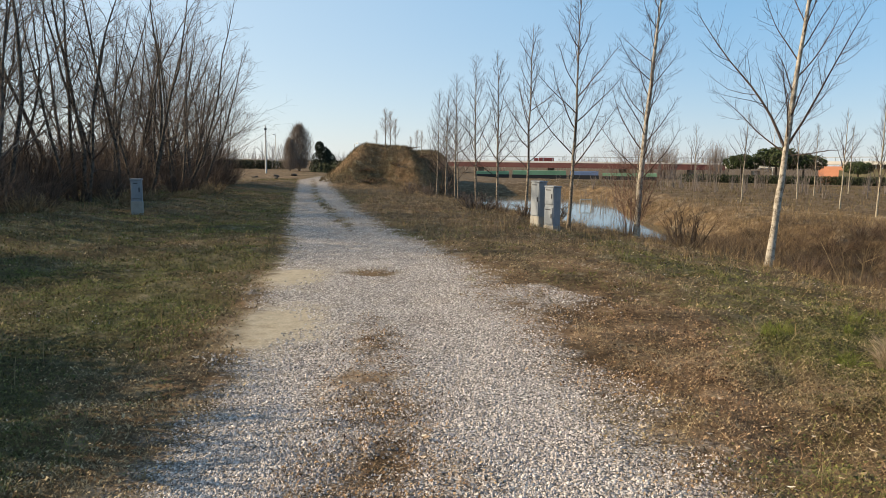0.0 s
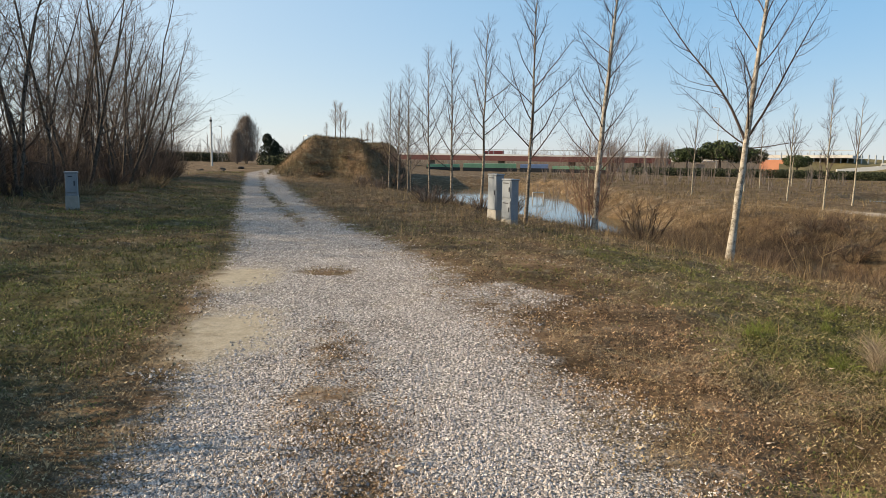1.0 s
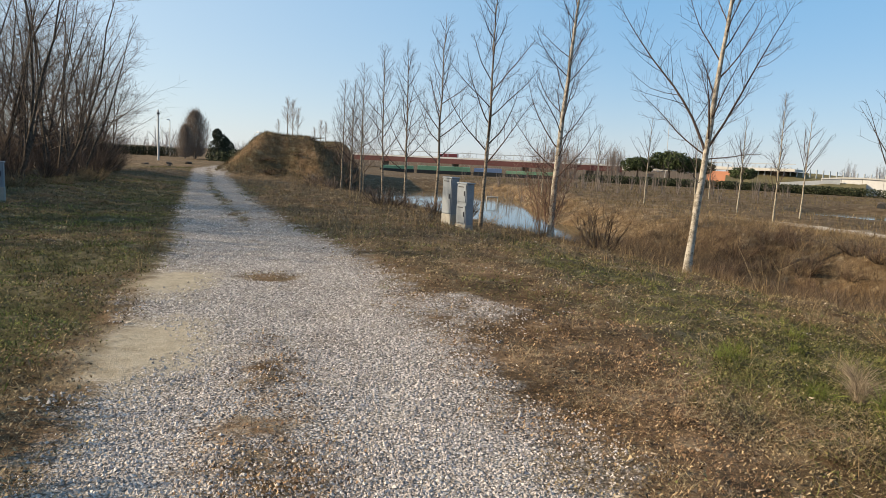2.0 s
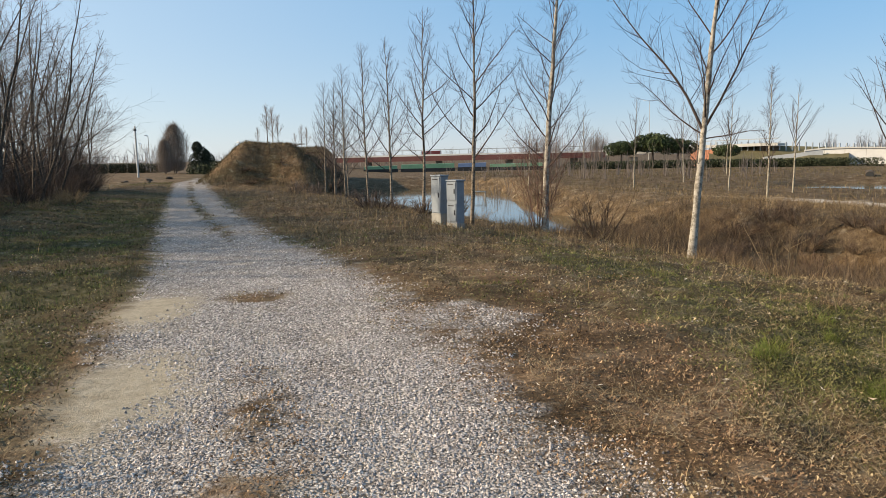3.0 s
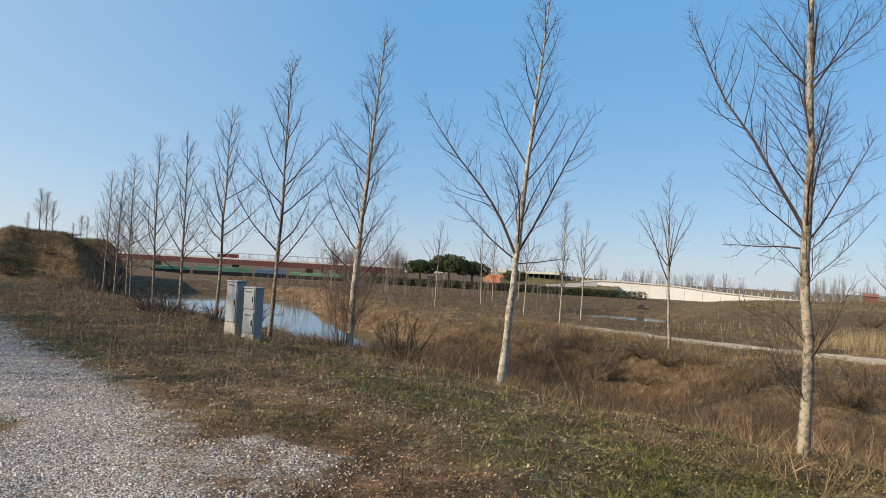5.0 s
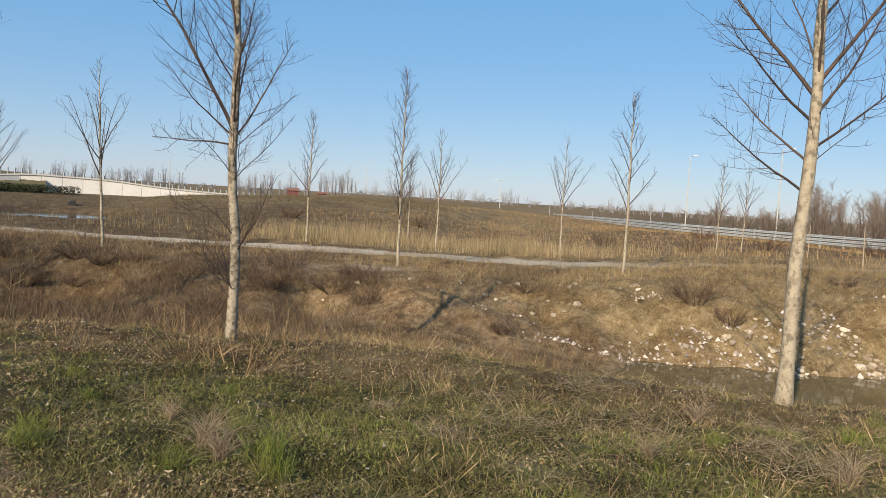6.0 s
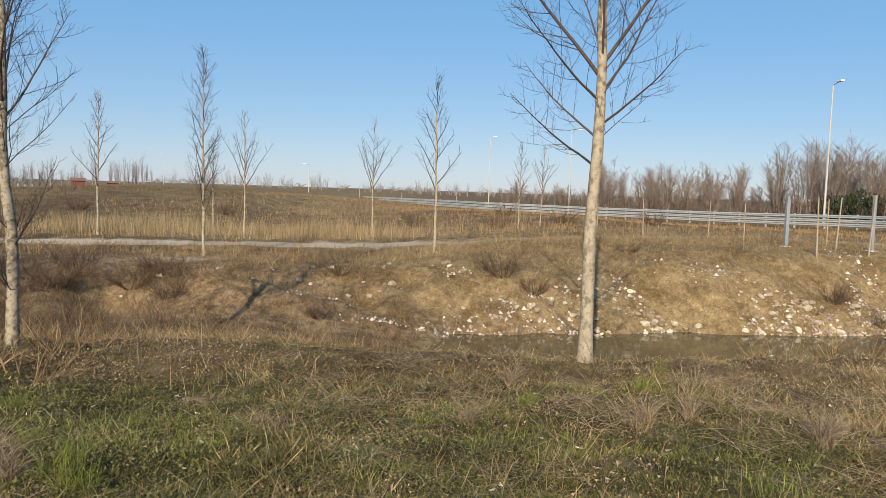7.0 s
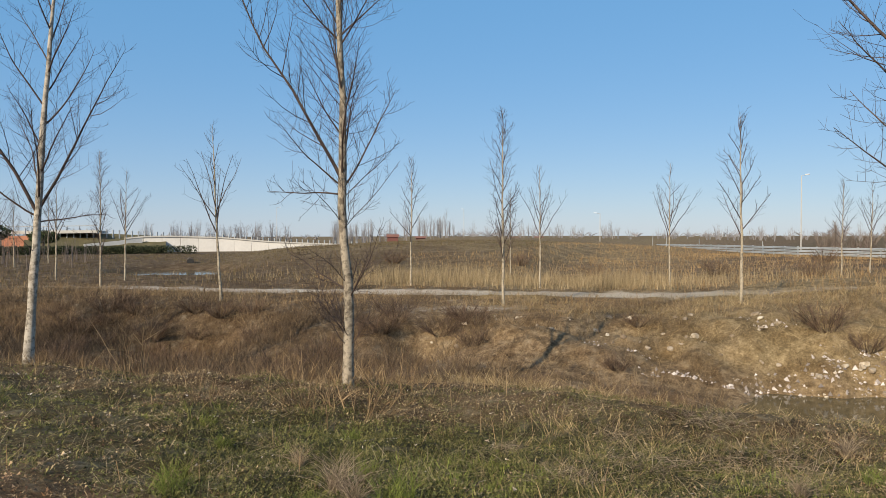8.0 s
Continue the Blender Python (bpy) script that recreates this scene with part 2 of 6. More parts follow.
WATER = make_water("pond_water", (0.085, 0.07, 0.038), 5.0)
CABINET = plain("grey_polyester", (0.15, 0.172, 0.195), (0.225, 0.248, 0.275), 4, 0.6)
CABINET_BASE = plain("cabinet_plinth", (0.20, 0.19, 0.17), (0.31, 0.295, 0.265), 6, 0.8)
DARK = plain("dark_plastic", (0.03, 0.03, 0.035), (0.06, 0.06, 0.065), 8, 0.6)
CONCRETE = plain("concrete", (0.34, 0.33, 0.31), (0.48, 0.47, 0.44), 1.2, 0.9, bump=0.2)
POLE_GREY = plain("pole_concrete", (0.33, 0.32, 0.30), (0.46, 0.45, 0.43), 2, 0.85)
WALL_WHITE = plain("pale_retaining_wall", (0.46, 0.45, 0.435), (0.60, 0.59, 0.57), 0.25, 0.9)
OLIVE = plain("embankment_grass", (0.06, 0.052, 0.024), (0.13, 0.108, 0.052), 0.35, 0.95, bump=0.3)
TILE_ROOF = plain("tile_roof", (0.16, 0.07, 0.05), (0.24, 0.11, 0.08), 0.8, 0.9)
POST_STEEL = plain("post_steel", (0.20, 0.23, 0.26), (0.30, 0.33, 0.36), 2.0, 0.55, 0.4)
STEEL = plain("galvanised_steel", (0.27, 0.29, 0.30), (0.40, 0.42, 0.43), 2.5, 0.5, 0.15)
RED = plain("red_paint", (0.095, 0.035, 0.032), (0.135, 0.052, 0.047), 0.6, 0.7)
LORRY_RED = plain("lorry_red", (0.26, 0.05, 0.045), (0.33, 0.07, 0.06), 1.0, 0.5)
ORANGE = plain("orange_paint", (0.33, 0.135, 0.08), (0.42, 0.19, 0.115), 0.5, 0.8)
GREEN_SHEET = plain("green_sheet", (0.12, 0.24, 0.14), (0.19, 0.34, 0.21), 0.5, 0.7)
BLUE_SHEET = plain("blue_sheet", (0.09, 0.14, 0.24), (0.16, 0.22, 0.34), 0.5, 0.7)
WHITE = plain("white_paint", (0.62, 0.62, 0.62), (0.78, 0.78, 0.78), 3, 0.6)
BLACK = plain("black_paint", (0.015, 0.015, 0.015), (0.03, 0.03, 0.03), 3, 0.6)
TYRE = plain("rubber", (0.015, 0.015, 0.016), (0.03, 0.03, 0.03), 6, 0.9)
GLASS_DARK = plain("dark_glass", (0.02, 0.025, 0.03), (0.035, 0.04, 0.05), 2, 0.15, spec=0.5)
CLOD = plain("dug_earth", (0.035, 0.027, 0.02), (0.09, 0.068, 0.05), 5, 0.95, bump=0.5)
STAKE = plain("weathered_stake", (0.22, 0.17, 0.12), (0.38, 0.32, 0.25), 9, 0.9)

# ---- plan functions ----
P0X, P0Y, DX, DY = 8.35, 2.45, -0.225, 0.9744


def lattice(seed):
    return np.random.RandomState(seed).rand(256, 256)


LAT = [lattice(k) for k in range(6)]


def vnoise(x, y, size, k=0):
    """Smooth value noise from -1 to 1, with features of the given size in metres."""
    x, y = np.asarray(x, float) / size + 40.3, np.asarray(y, float) / size + 71.7
    xi, yi = np.floor(x).astype(int), np.floor(y).astype(int)
    fx, fy = x - xi, y - yi
    fx, fy = fx * fx * (3 - 2 * fx), fy * fy * (3 - 2 * fy)
    g = LAT[k]
    a, b = g[xi % 256, yi % 256], g[(xi + 1) % 256, yi % 256]
    c, d = g[xi % 256, (yi + 1) % 256], g[(xi + 1) % 256, (yi + 1) % 256]
    return 2 * ((a * (1 - fx) + b * fx) * (1 - fy) + (c * (1 - fx) + d * fx) * fy) - 1


def clump(x, y, size, k=0):
    return 0.5 + 0.5 * vnoise(x, y, size, k)


def step(a, b, x):
    t = np.clip((np.asarray(x, float) - a) / (b - a), 0, 1)
    return t * t * (3 - 2 * t)


def row_uv(x, y):
    """Across (to the right) and along the line of young trees."""
    return (x - P0X) * DY - (y - P0Y) * DX, (x - P0X) * DX + (y - P0Y) * DY


def row_xy(u, v):
    return P0X + u * DY + v * DX, P0Y - u * DX + v * DY


ROAD_Y = [-60, 0, 3.4, 5, 6.3, 8.5, 10.8, 13.8, 17.5, 30, 40, 55, 64, 72, 80]
ROAD_L = [4.0, -1.3, -1.5, -1.55, -1.7, -2.1, -2.4, -2.9, -3.7, -6.1, -7.9, -10.7, -11.8, -12.2, -11.0]
ROAD_R = [7.4, 1.75, 1.35, 1.1, 0.95, 0.62, 0.40, -0.3, -1.5, -4.1, -6.1, -9.1, -10.6, -10.9, -8.5]


def gravel_mask(x, y):
    """About 1 on the gravel, falling through 0.5 at its ragged edge."""
    l, r = np.interp(y, ROAD_Y, ROAD_L), np.interp(y, ROAD_Y, ROAD_R)
    m = np.clip(0.5 + (x - l) / 0.8, 0, 1) * np.clip(0.5 + (r - x) / 1.3, 0, 1) ** 0.8
    m = m * np.where(y > 82, 0, 1)
    c = np.interp(y, [0, 3, 4.5, 6.8, 8, 12, 16, 19, 22, 32, 64], [-0.2, -0.3, -0.42, -0.62, -0.9, -1.35, -1.95, -2.65, -3.35, -5.55, -11.4])
    w = np.interp(y, [2.0, 3.2, 5.0, 5.6, 5.9, 6.4, 7.0, 7.6, 15.5, 18, 24, 60], [0.44, 0.44, 0.38, 0.32, 0.26, 0.28, 0.24, 0.0, 0.0, 0.30, 0.22, 0.26])
    strip = np.exp(-((x - c) / np.maximum(w * 1.2, 1e-3)) ** 2) * (w > 0.01) * (0.74 + 0.3 * vnoise(x, y, 0.5, 4) + 0.35 * vnoise(x, y, 0.17, 1))
    m = m * (1 - 0.72 * np.clip(strip, 0, 1))
    m = m * (1 - 0.85 * np.exp(-((x + 1.0) / 0.5) ** 2 - ((y - 10.2) / 0.35) ** 2))
    m = np.maximum(m, 0.98 * np.exp(-((x - 0.95) / 0.95) ** 2 - ((y - 8.6) / 0.85) ** 2) * (0.85 + 0.4 * vnoise(x, y, 0.45, 2)))
    return m


def sand_mask(x, y):
    a = np.exp(-((x + 1.55) / 0.42) ** 2 - ((y - 6.9) / 0.9) ** 2)
    b = np.exp(-((x + 1.95) / 0.40) ** 2 - ((y - 9.7) / 0.8) ** 2)
    return np.maximum(a, b)


def ditch_foot(v):
    return np.interp(v, [-10, 0, 5, 14, 20, 26, 32, 43, 52], [5.5, 4.65, 4.3, 4.2, 5.2, 7.0, 7.8, 11.5, 15.0])


def water_reach(v):
    """1 where the ditch is flooded, 0 where it lies dry."""
    return np.maximum(step(2.2, 0.0, v), step(20.5, 25.5, v) * step(61, 57, v))


def mound(x, y):
    """A flat-topped heap of earth: a long slope towards the track, steep on its other sides."""
    x = x + 0.5 * vnoise(x, y, 2.6, 2)
    y = y + 0.8 * vnoise(x, y, 3.1, 4)
    across = step(-9.0, -5.2, x) * step(1.3, -0.5, x)
    along = step(44.5, 50.5, y) * step(78, 66, y)
    return (2.75 + 0.12 * vnoise(x, y, 2.2, 1)) * across * along


def path_mask(x, y):
    u, v = row_uv(x, y)
    c = np.interp(v, [-20, -3, 2, 7, 12, 19, 25, 40, 60], [13.4, 13.3, 14.3, 14.2, 13.2, 12.8, 12.6, 13.2, 15])
    return 1.1 * np.exp(-((u - c) / 0.85) ** 4) * (0.9 + 0.25 * vnoise(x, y, 5.0, 2)) * (1 - 0.6 * step(1.5, -2.5, v)) * (1 - 0.3 * step(12, 19, v)) * (1 - 0.75 * step(18, 25, v)) + 0.6 * np.exp(-((u - 9.2) / 1.0) ** 2 - ((v - 7.2) / 2.6) ** 2) * clump(x, y, 0.9, 2)


def height(x, y):
    x, y = np.asarray(x, float), np.asarray(y, float)
    u, v = row_uv(x, y)
    rim = -0.28
    near = rim * step(-5.0 + 1.8 * step(6, 13, v), -0.4 + 0.4 * step(6, 13, v), u)
    r, az = np.hypot(x, y - 2.8), np.degrees(np.arctan2(x, y - 2.8))
    top = -0.22 + 0.55 * step(4.0, -5.0, v)
    wet = water_reach(v)
    bottom = -1.0 - 0.75 * wet + 0.25 * np.exp(-((v - 5.5) / 2.5) ** 2)
    foot = ditch_foot(v)
    crest = foot + 4.2 + 0.6 * vnoise(x, y, 4.0, 3)
    down = step(0.15, 3.3, u) ** 0.65
    up = step(foot, crest, u)
    along = step(65, 59, v)
    ditch = near * (1 - down) + bottom * down
    ditch = ditch * (1 - up) + top * up
    flat = near * (1 - step(0, 6, u)) + top * step(0, 6, u)
    z = ditch * along + flat * (1 - along)
    z = z - 1.2 * step(45, 150, r) * step(-4, 6, az) * step(60, 52, az)
    crown = np.interp(az, [40, 46, 55, 65, 72, 78, 84, 92, 101, 115, 140], [-0.3, 0.3, 0.95, 0.9, 0.3, -0.2, -0.6, -0.7, -0.55, -0.25, 0])
    far = np.interp(az, [40, 66, 70, 76, 83, 92, 101, 109, 115], [55, 58, 90, 86, 78, 69, 61, 56, 52])
    k = step(far - 32, far - 2, r) * step(40, 48, az) * step(160, 140, az)
    k = k * (1 - step(75, 120, r) * step(60, 52, az))
    z = z * (1 - k) + crown * k
    px, py = ((x - 27.0) * 0.624 + (y - 36.5) * 0.781) / 6.0, ((x - 27.0) * 0.781 - (y - 36.5) * 0.624) / 2.9
    z = z - 0.6 * step(1.35, 0.8, np.hypot(px, py))
    z = z - 1.05 * np.exp(-((u - 6.0) / 1.3) ** 2 - ((v - 13.2) / 1.6) ** 2) - 0.45 * np.exp(-((u - 6.2) / 0.9) ** 2 - ((v - 7.2) / 0.7) ** 2)
    z = z + mound(x, y) + 0.25 * step(-6, -10, x) * step(60, 45, y)
    rough = 1 - np.clip(np.maximum(gravel_mask(x, y), 0.9 * path_mask(x, y)) * 1.3, 0, 1)
    damp = step(400, 60, r)
    z = z + damp * rough * (0.05 * vnoise(x, y, 2.3, 0) + 0.04 * vnoise(x, y, 0.75, 1) + 0.035 * vnoise(x, y, 0.31, 3))
    z = z + damp * (0.012 * vnoise(x, y, 0.35, 2) + 0.02 * vnoise(x, y, 1.6, 4))
    z = z + (0.26 * vnoise(x, y, 1.7, 5) + 0.17 * vnoise(x, y, 0.7, 0) + 0.08 * vnoise(x, y, 0.33, 1)) * np.clip(up * (1 - up) * 4 + 0.5 * down * (1 - down) * 4, 0, 1) * along
    return z


def h(x, y):
    return float(height(x, y))


def mesh_of(name, verts, faces, smooth=False):
    """A mesh from arrays of corners and of triangles or quads."""
    me = bpy.data.meshes.new(name)
    verts, faces = np.asarray(verts, np.float32), np.asarray(faces, np.int32)
    n, k = faces.shape
    me.vertices.add(len(verts))
    me.vertices.foreach_set("co", verts.ravel())
    me.loops.add(n * k)
    me.loops.foreach_set("vertex_index", faces.ravel())
    me.polygons.add(n)
    me.polygons.foreach_set("loop_start", np.arange(0, n * k, k, dtype=np.int32))
    me.polygons.foreach_set("loop_total", np.full(n, k, np.int32))
    me.polygons.foreach_set("use_smooth", np.full(n, smooth))
    me.update(calc_edges=True)
    return me


def part(name, data, material, parent=None, label=""):
    """One mesh object, from a bmesh or a mesh, under a thing or a part."""
    if isinstance(data, bmesh.types.BMesh):
        me = bpy.data.meshes.new(name)
        data.to_mesh(me)
        data.free()
        data = me
    if not data.materials:
        data.materials.append(material)
    ob = new(name, data)
    ob.parent = parent
    return tagged(ob, label)


def box(bm, x0, y0, z0, x1, y1, z1, bevel=0.0):
    made = bmesh.ops.create_cube(bm, size=1.0, matrix=Matrix.Translation(((x0 + x1) / 2, (y0 + y1) / 2, (z0 + z1) / 2)) @ Matrix.Diagonal((x1 - x0, y1 - y0, z1 - z0, 1)))
    if bevel:
        es = list({e for v in made["verts"] for e in v.link_edges})
        bmesh.ops.bevel(bm, geom=es, offset=bevel, segments=2, affect="EDGES", profile=0.6)
    return bm


def one_box(*a, **k):
    return box(bmesh.new(), *a, **k)


def rod(bm, p, q, r0, r1=None, sides=8):
    p, q = Vector(p), Vector(q)
    turn = (q - p).to_track_quat("Z", "Y").to_matrix().to_4x4()
    bmesh.ops.create_cone(bm, cap_ends=True, segments=sides, radius1=r0, radius2=r0 if r1 is None else r1, depth=(q - p).length, matrix=Matrix.Translation((p + q) / 2) @ turn)
    return bm


def one_rod(*a, **k):
    return rod(bmesh.new(), *a, **k)


def thing(name, at, label, category, group="", turn=0.0, kind=""):
    ob = new(name)
    ob.matrix_world = pose(*at, 0, 0, turn)
    ob.empty_display_size = 0.2
    return tagged(ob, label, category, group, kind)


def polar(az, d):
    """A place d metres from the end of the walk, at a compass angle from the first view's axis."""
    return 0.2 + d * math.sin(radians(az)), 2.75 + d * math.cos(radians(az))


# ---- ground ----
def spread(a, b, fine, far, growth=1.16):
    mid = np.arange(a, b + fine, fine)
    left, right, s = [], [], fine
    while (right[-1] if right else mid[-1]) < far:
        s *= growth
        right.append((right[-1] if right else mid[-1]) + s)
    s = fine
    while (left[-1] if left else mid[0]) > -far:
        s *= growth
        left.append((left[-1] if left else mid[0]) - s)
    return np.array(left[::-1] + list(mid) + right)


gx = spread(-9, 21, 0.155, 3500)
gy = spread(-7, 26, 0.155, 3500)
gy = np.concatenate([gy[gy < 26], np.arange(26.2, 76, 0.4), 76 + 0.4 * np.cumsum(1.16 ** np.arange(1, 55))])
X, Y = np.meshgrid(gx, gy, indexing="ij")
Z = height(X, Y)
nx, ny = X.shape
idx = np.arange(nx * ny).reshape(nx, ny)
quads = np.stack([idx[:-1, :-1], idx[1:, :-1], idx[1:, 1:], idx[:-1, 1:]], -1).reshape(-1, 4)
ground_mesh = mesh_of("ground", np.stack([X, Y, Z], -1).reshape(-1, 3), quads, True)
U, V = row_uv(X, Y)


def green_mask(x, y):
    u, v = row_uv(x, y)
    g = 0.55 + 0.25 * vnoise(x, y, 2.2, 3)
    g = np.where(u > 0.8, 0.12, g)
    g = g - 0.45 * np.exp(-((x - 1.9) / 1.1) ** 2 - ((y - 5.5) / 2.2) ** 2)
    g = g - 0.3 * step(16, 26, y) * (x > -3) - 0.8 * np.exp(-((x + 0.45) / 0.75) ** 2) * step(8.2, 7.4, y)
    g = g + 0.14 * step(2.2, 3.6, x) * step(-0.2, -1.2, u) * step(15, 11, y) - 0.5 * np.clip(gravel_mask(x, y) * 2, 0, 1) * (y < 9)
    g = g + 0.35 * np.exp(-((x + 4.0) / 1.6) ** 2 - ((y - 9.0) / 3.0) ** 2) + 0.3 * np.exp(-((x + 5.5) / 1.4) ** 2 - ((y - 22.0) / 9.0) ** 2)
    g = g + 0.45 * np.exp(-((x - 4.4) / 1.7) ** 2 - ((y - 6.5) / 2.6) ** 2)
    g = g + 0.24 * step(2.5, 3.5, x) * step(-0.6, -2.0, u) * step(-3.0, 1.0, v)
    g = g + 0.3 * step(-1.8, -3.2, x) * step(45, 30, y)
    g = g + 0.16 * step(2.8, 3.6, x) * step(-0.4, -1.6, u) * step(-5.5, -2.0, v) * step(7, 4, v)
    r, az = np.hypot(x, y - 2.8), np.degrees(np.arctan2(x, y - 2.8))
    g = g + 0.7 * step(40, 55, r) * step(72, 84, az) * step(140, 120, az)
    return g


def earth_mask(x, y):
    u, v = row_uv(x, y)
    foot = ditch_foot(v)
    return (0.58 - 0.40 * step(8, 11, v)) * step(foot - 0.6, foot + 0.8, u) * step(foot + 6.0, foot + 3.0, u) * step(65, 59, v) * step(-12, -6, v)


def straw_mask(x, y):
    u, v = row_uv(x, y)
    r, az = np.hypot(x, y - 2.8), np.degrees(np.arctan2(x, y - 2.8))
    reeds = np.exp(-((u - 18.0) / 3.0) ** 2) * step(-2, 5, v) * step(16, 11, v)
    # dry field grass; beyond 35 m the pale tone also carries distance haze
    field = 0.4 * step(15, 17, u) * step(20, 12, v) * (1 - 0.7 * step(26, 36, r) * step(72, 84, az)) + 0.85 * step(35, 60, r) * step(38, 48, az) * (1 - 0.85 * step(72, 84, az))
    bank = (0.6 * step(4, 0.5, v) + 0.3 * step(9, 7, v)) * step(5.4, 7.0, u) * step(20, 17, u)
    rim = 0.5 * step(1.5, -2.5, v) * step(-6.5, -5, u) * step(0.3, -0.5, u)
    return np.clip(np.maximum(reeds, field) + bank + rim, 0, 1)


for key, value in (("gravel", np.maximum(gravel_mask(X, Y), path_mask(X, Y))), ("green", green_mask(X, Y)), ("earth", earth_mask(X, Y)), ("sand", sand_mask(X, Y)), ("straw", straw_mask(X, Y)), ("dull", step(0.3, 1.5, U) * step(7, 10, V)), ("pale", np.clip(path_mask(X, Y), 0, 1) * (U > 8) * (1 - 0.3 * step(10, 16, V)))):
    layer = ground_mesh.attributes.new(key, "FLOAT", "POINT")
    layer.data.foreach_set("value", value.ravel().astype(np.float32))
ground = tagged(part("ground", ground_mesh, GROUND), "brown winter grassland with a gravel farm track and a ditch", "ground", kind="structure")


def water_sheet(name, z, x0, y0, x1, y1, label):
    bm = bmesh.new()
    bm.faces.new([bm.verts.new(p) for p in ((x0, y0, z), (x1, y0, z), (x1, y1, z), (x0, y1, z))])
    return tagged(part(name, bm, WATER), label, "water", kind="structure")


water_sheet("water_canal", -1.22, 8.5, -40, 22, 6.5, "still grey-green water at the foot of a stony bank")
water_sheet("water_pond", -1.22, -9, 21.5, 22, 72, "pale still pond water reflecting the sky")
water_sheet("water_pool", -0.56, 19, 28, 36, 45, "shallow flooded hollow in the field")


# ---- trees ----
class Tubes:
    """Collects many thin tapered tubes of triangles into one mesh."""

    def __init__(self):
        self.v, self.f, self.n = [], [], 0

    def add(self, pts, radii, sides):
        pts = np.asarray(pts, float)
        k = len(pts)
        tang = np.gradient(pts, axis=0)
        tang /= np.linalg.norm(tang, axis=1)[:, None] + 1e-9
        ref = np.array([1.0, 0, 0]) if abs(tang[0][0]) < 0.8 else np.array([0, 1.0, 0])
        a = np.cross(tang, ref)
        a /= np.linalg.norm(a, axis=1)[:, None] + 1e-9
        b = np.cross(tang, a)
        ang = np.arange(sides) * 2 * np.pi / sides
        ring = a[:, None] * np.cos(ang)[None, :, None] + b[:, None] * np.sin(ang)[None, :, None]
        self.v.append((pts[:, None] + ring * np.asarray(radii)[:, None, None]).reshape(-1, 3))
        i = np.arange(k - 1)[:, None] * sides + np.arange(sides)[None]
        j = np.arange(k - 1)[:, None] * sides + (np.arange(sides) + 1)[None] % sides
        quad = np.stack([i, j, j + sides, i + sides], -1).reshape(-1, 4) + self.n
        self.f.append(quad)
        self.n += k * sides

    def mesh(self, name, smooth=True):
        return mesh_of(name, np.concatenate(self.v), np.concatenate(self.f), smooth)


def unit(v):
    return v / (np.linalg.norm(v) + 1e-9)


def limb_path(start, way, length, lift, rng, n=7, wander=0.10):
    """A branch that starts along way and bends towards the sky."""
    pts, d = [np.array(start, float)], unit(np.array(way, float))
    for i in range(n - 1):
        d = unit(d + np.array([0, 0, lift / n]) + rng.normal(0, wander, 3))
        pts.append(pts[-1] + d * length / (n - 1))
    return np.array(pts)


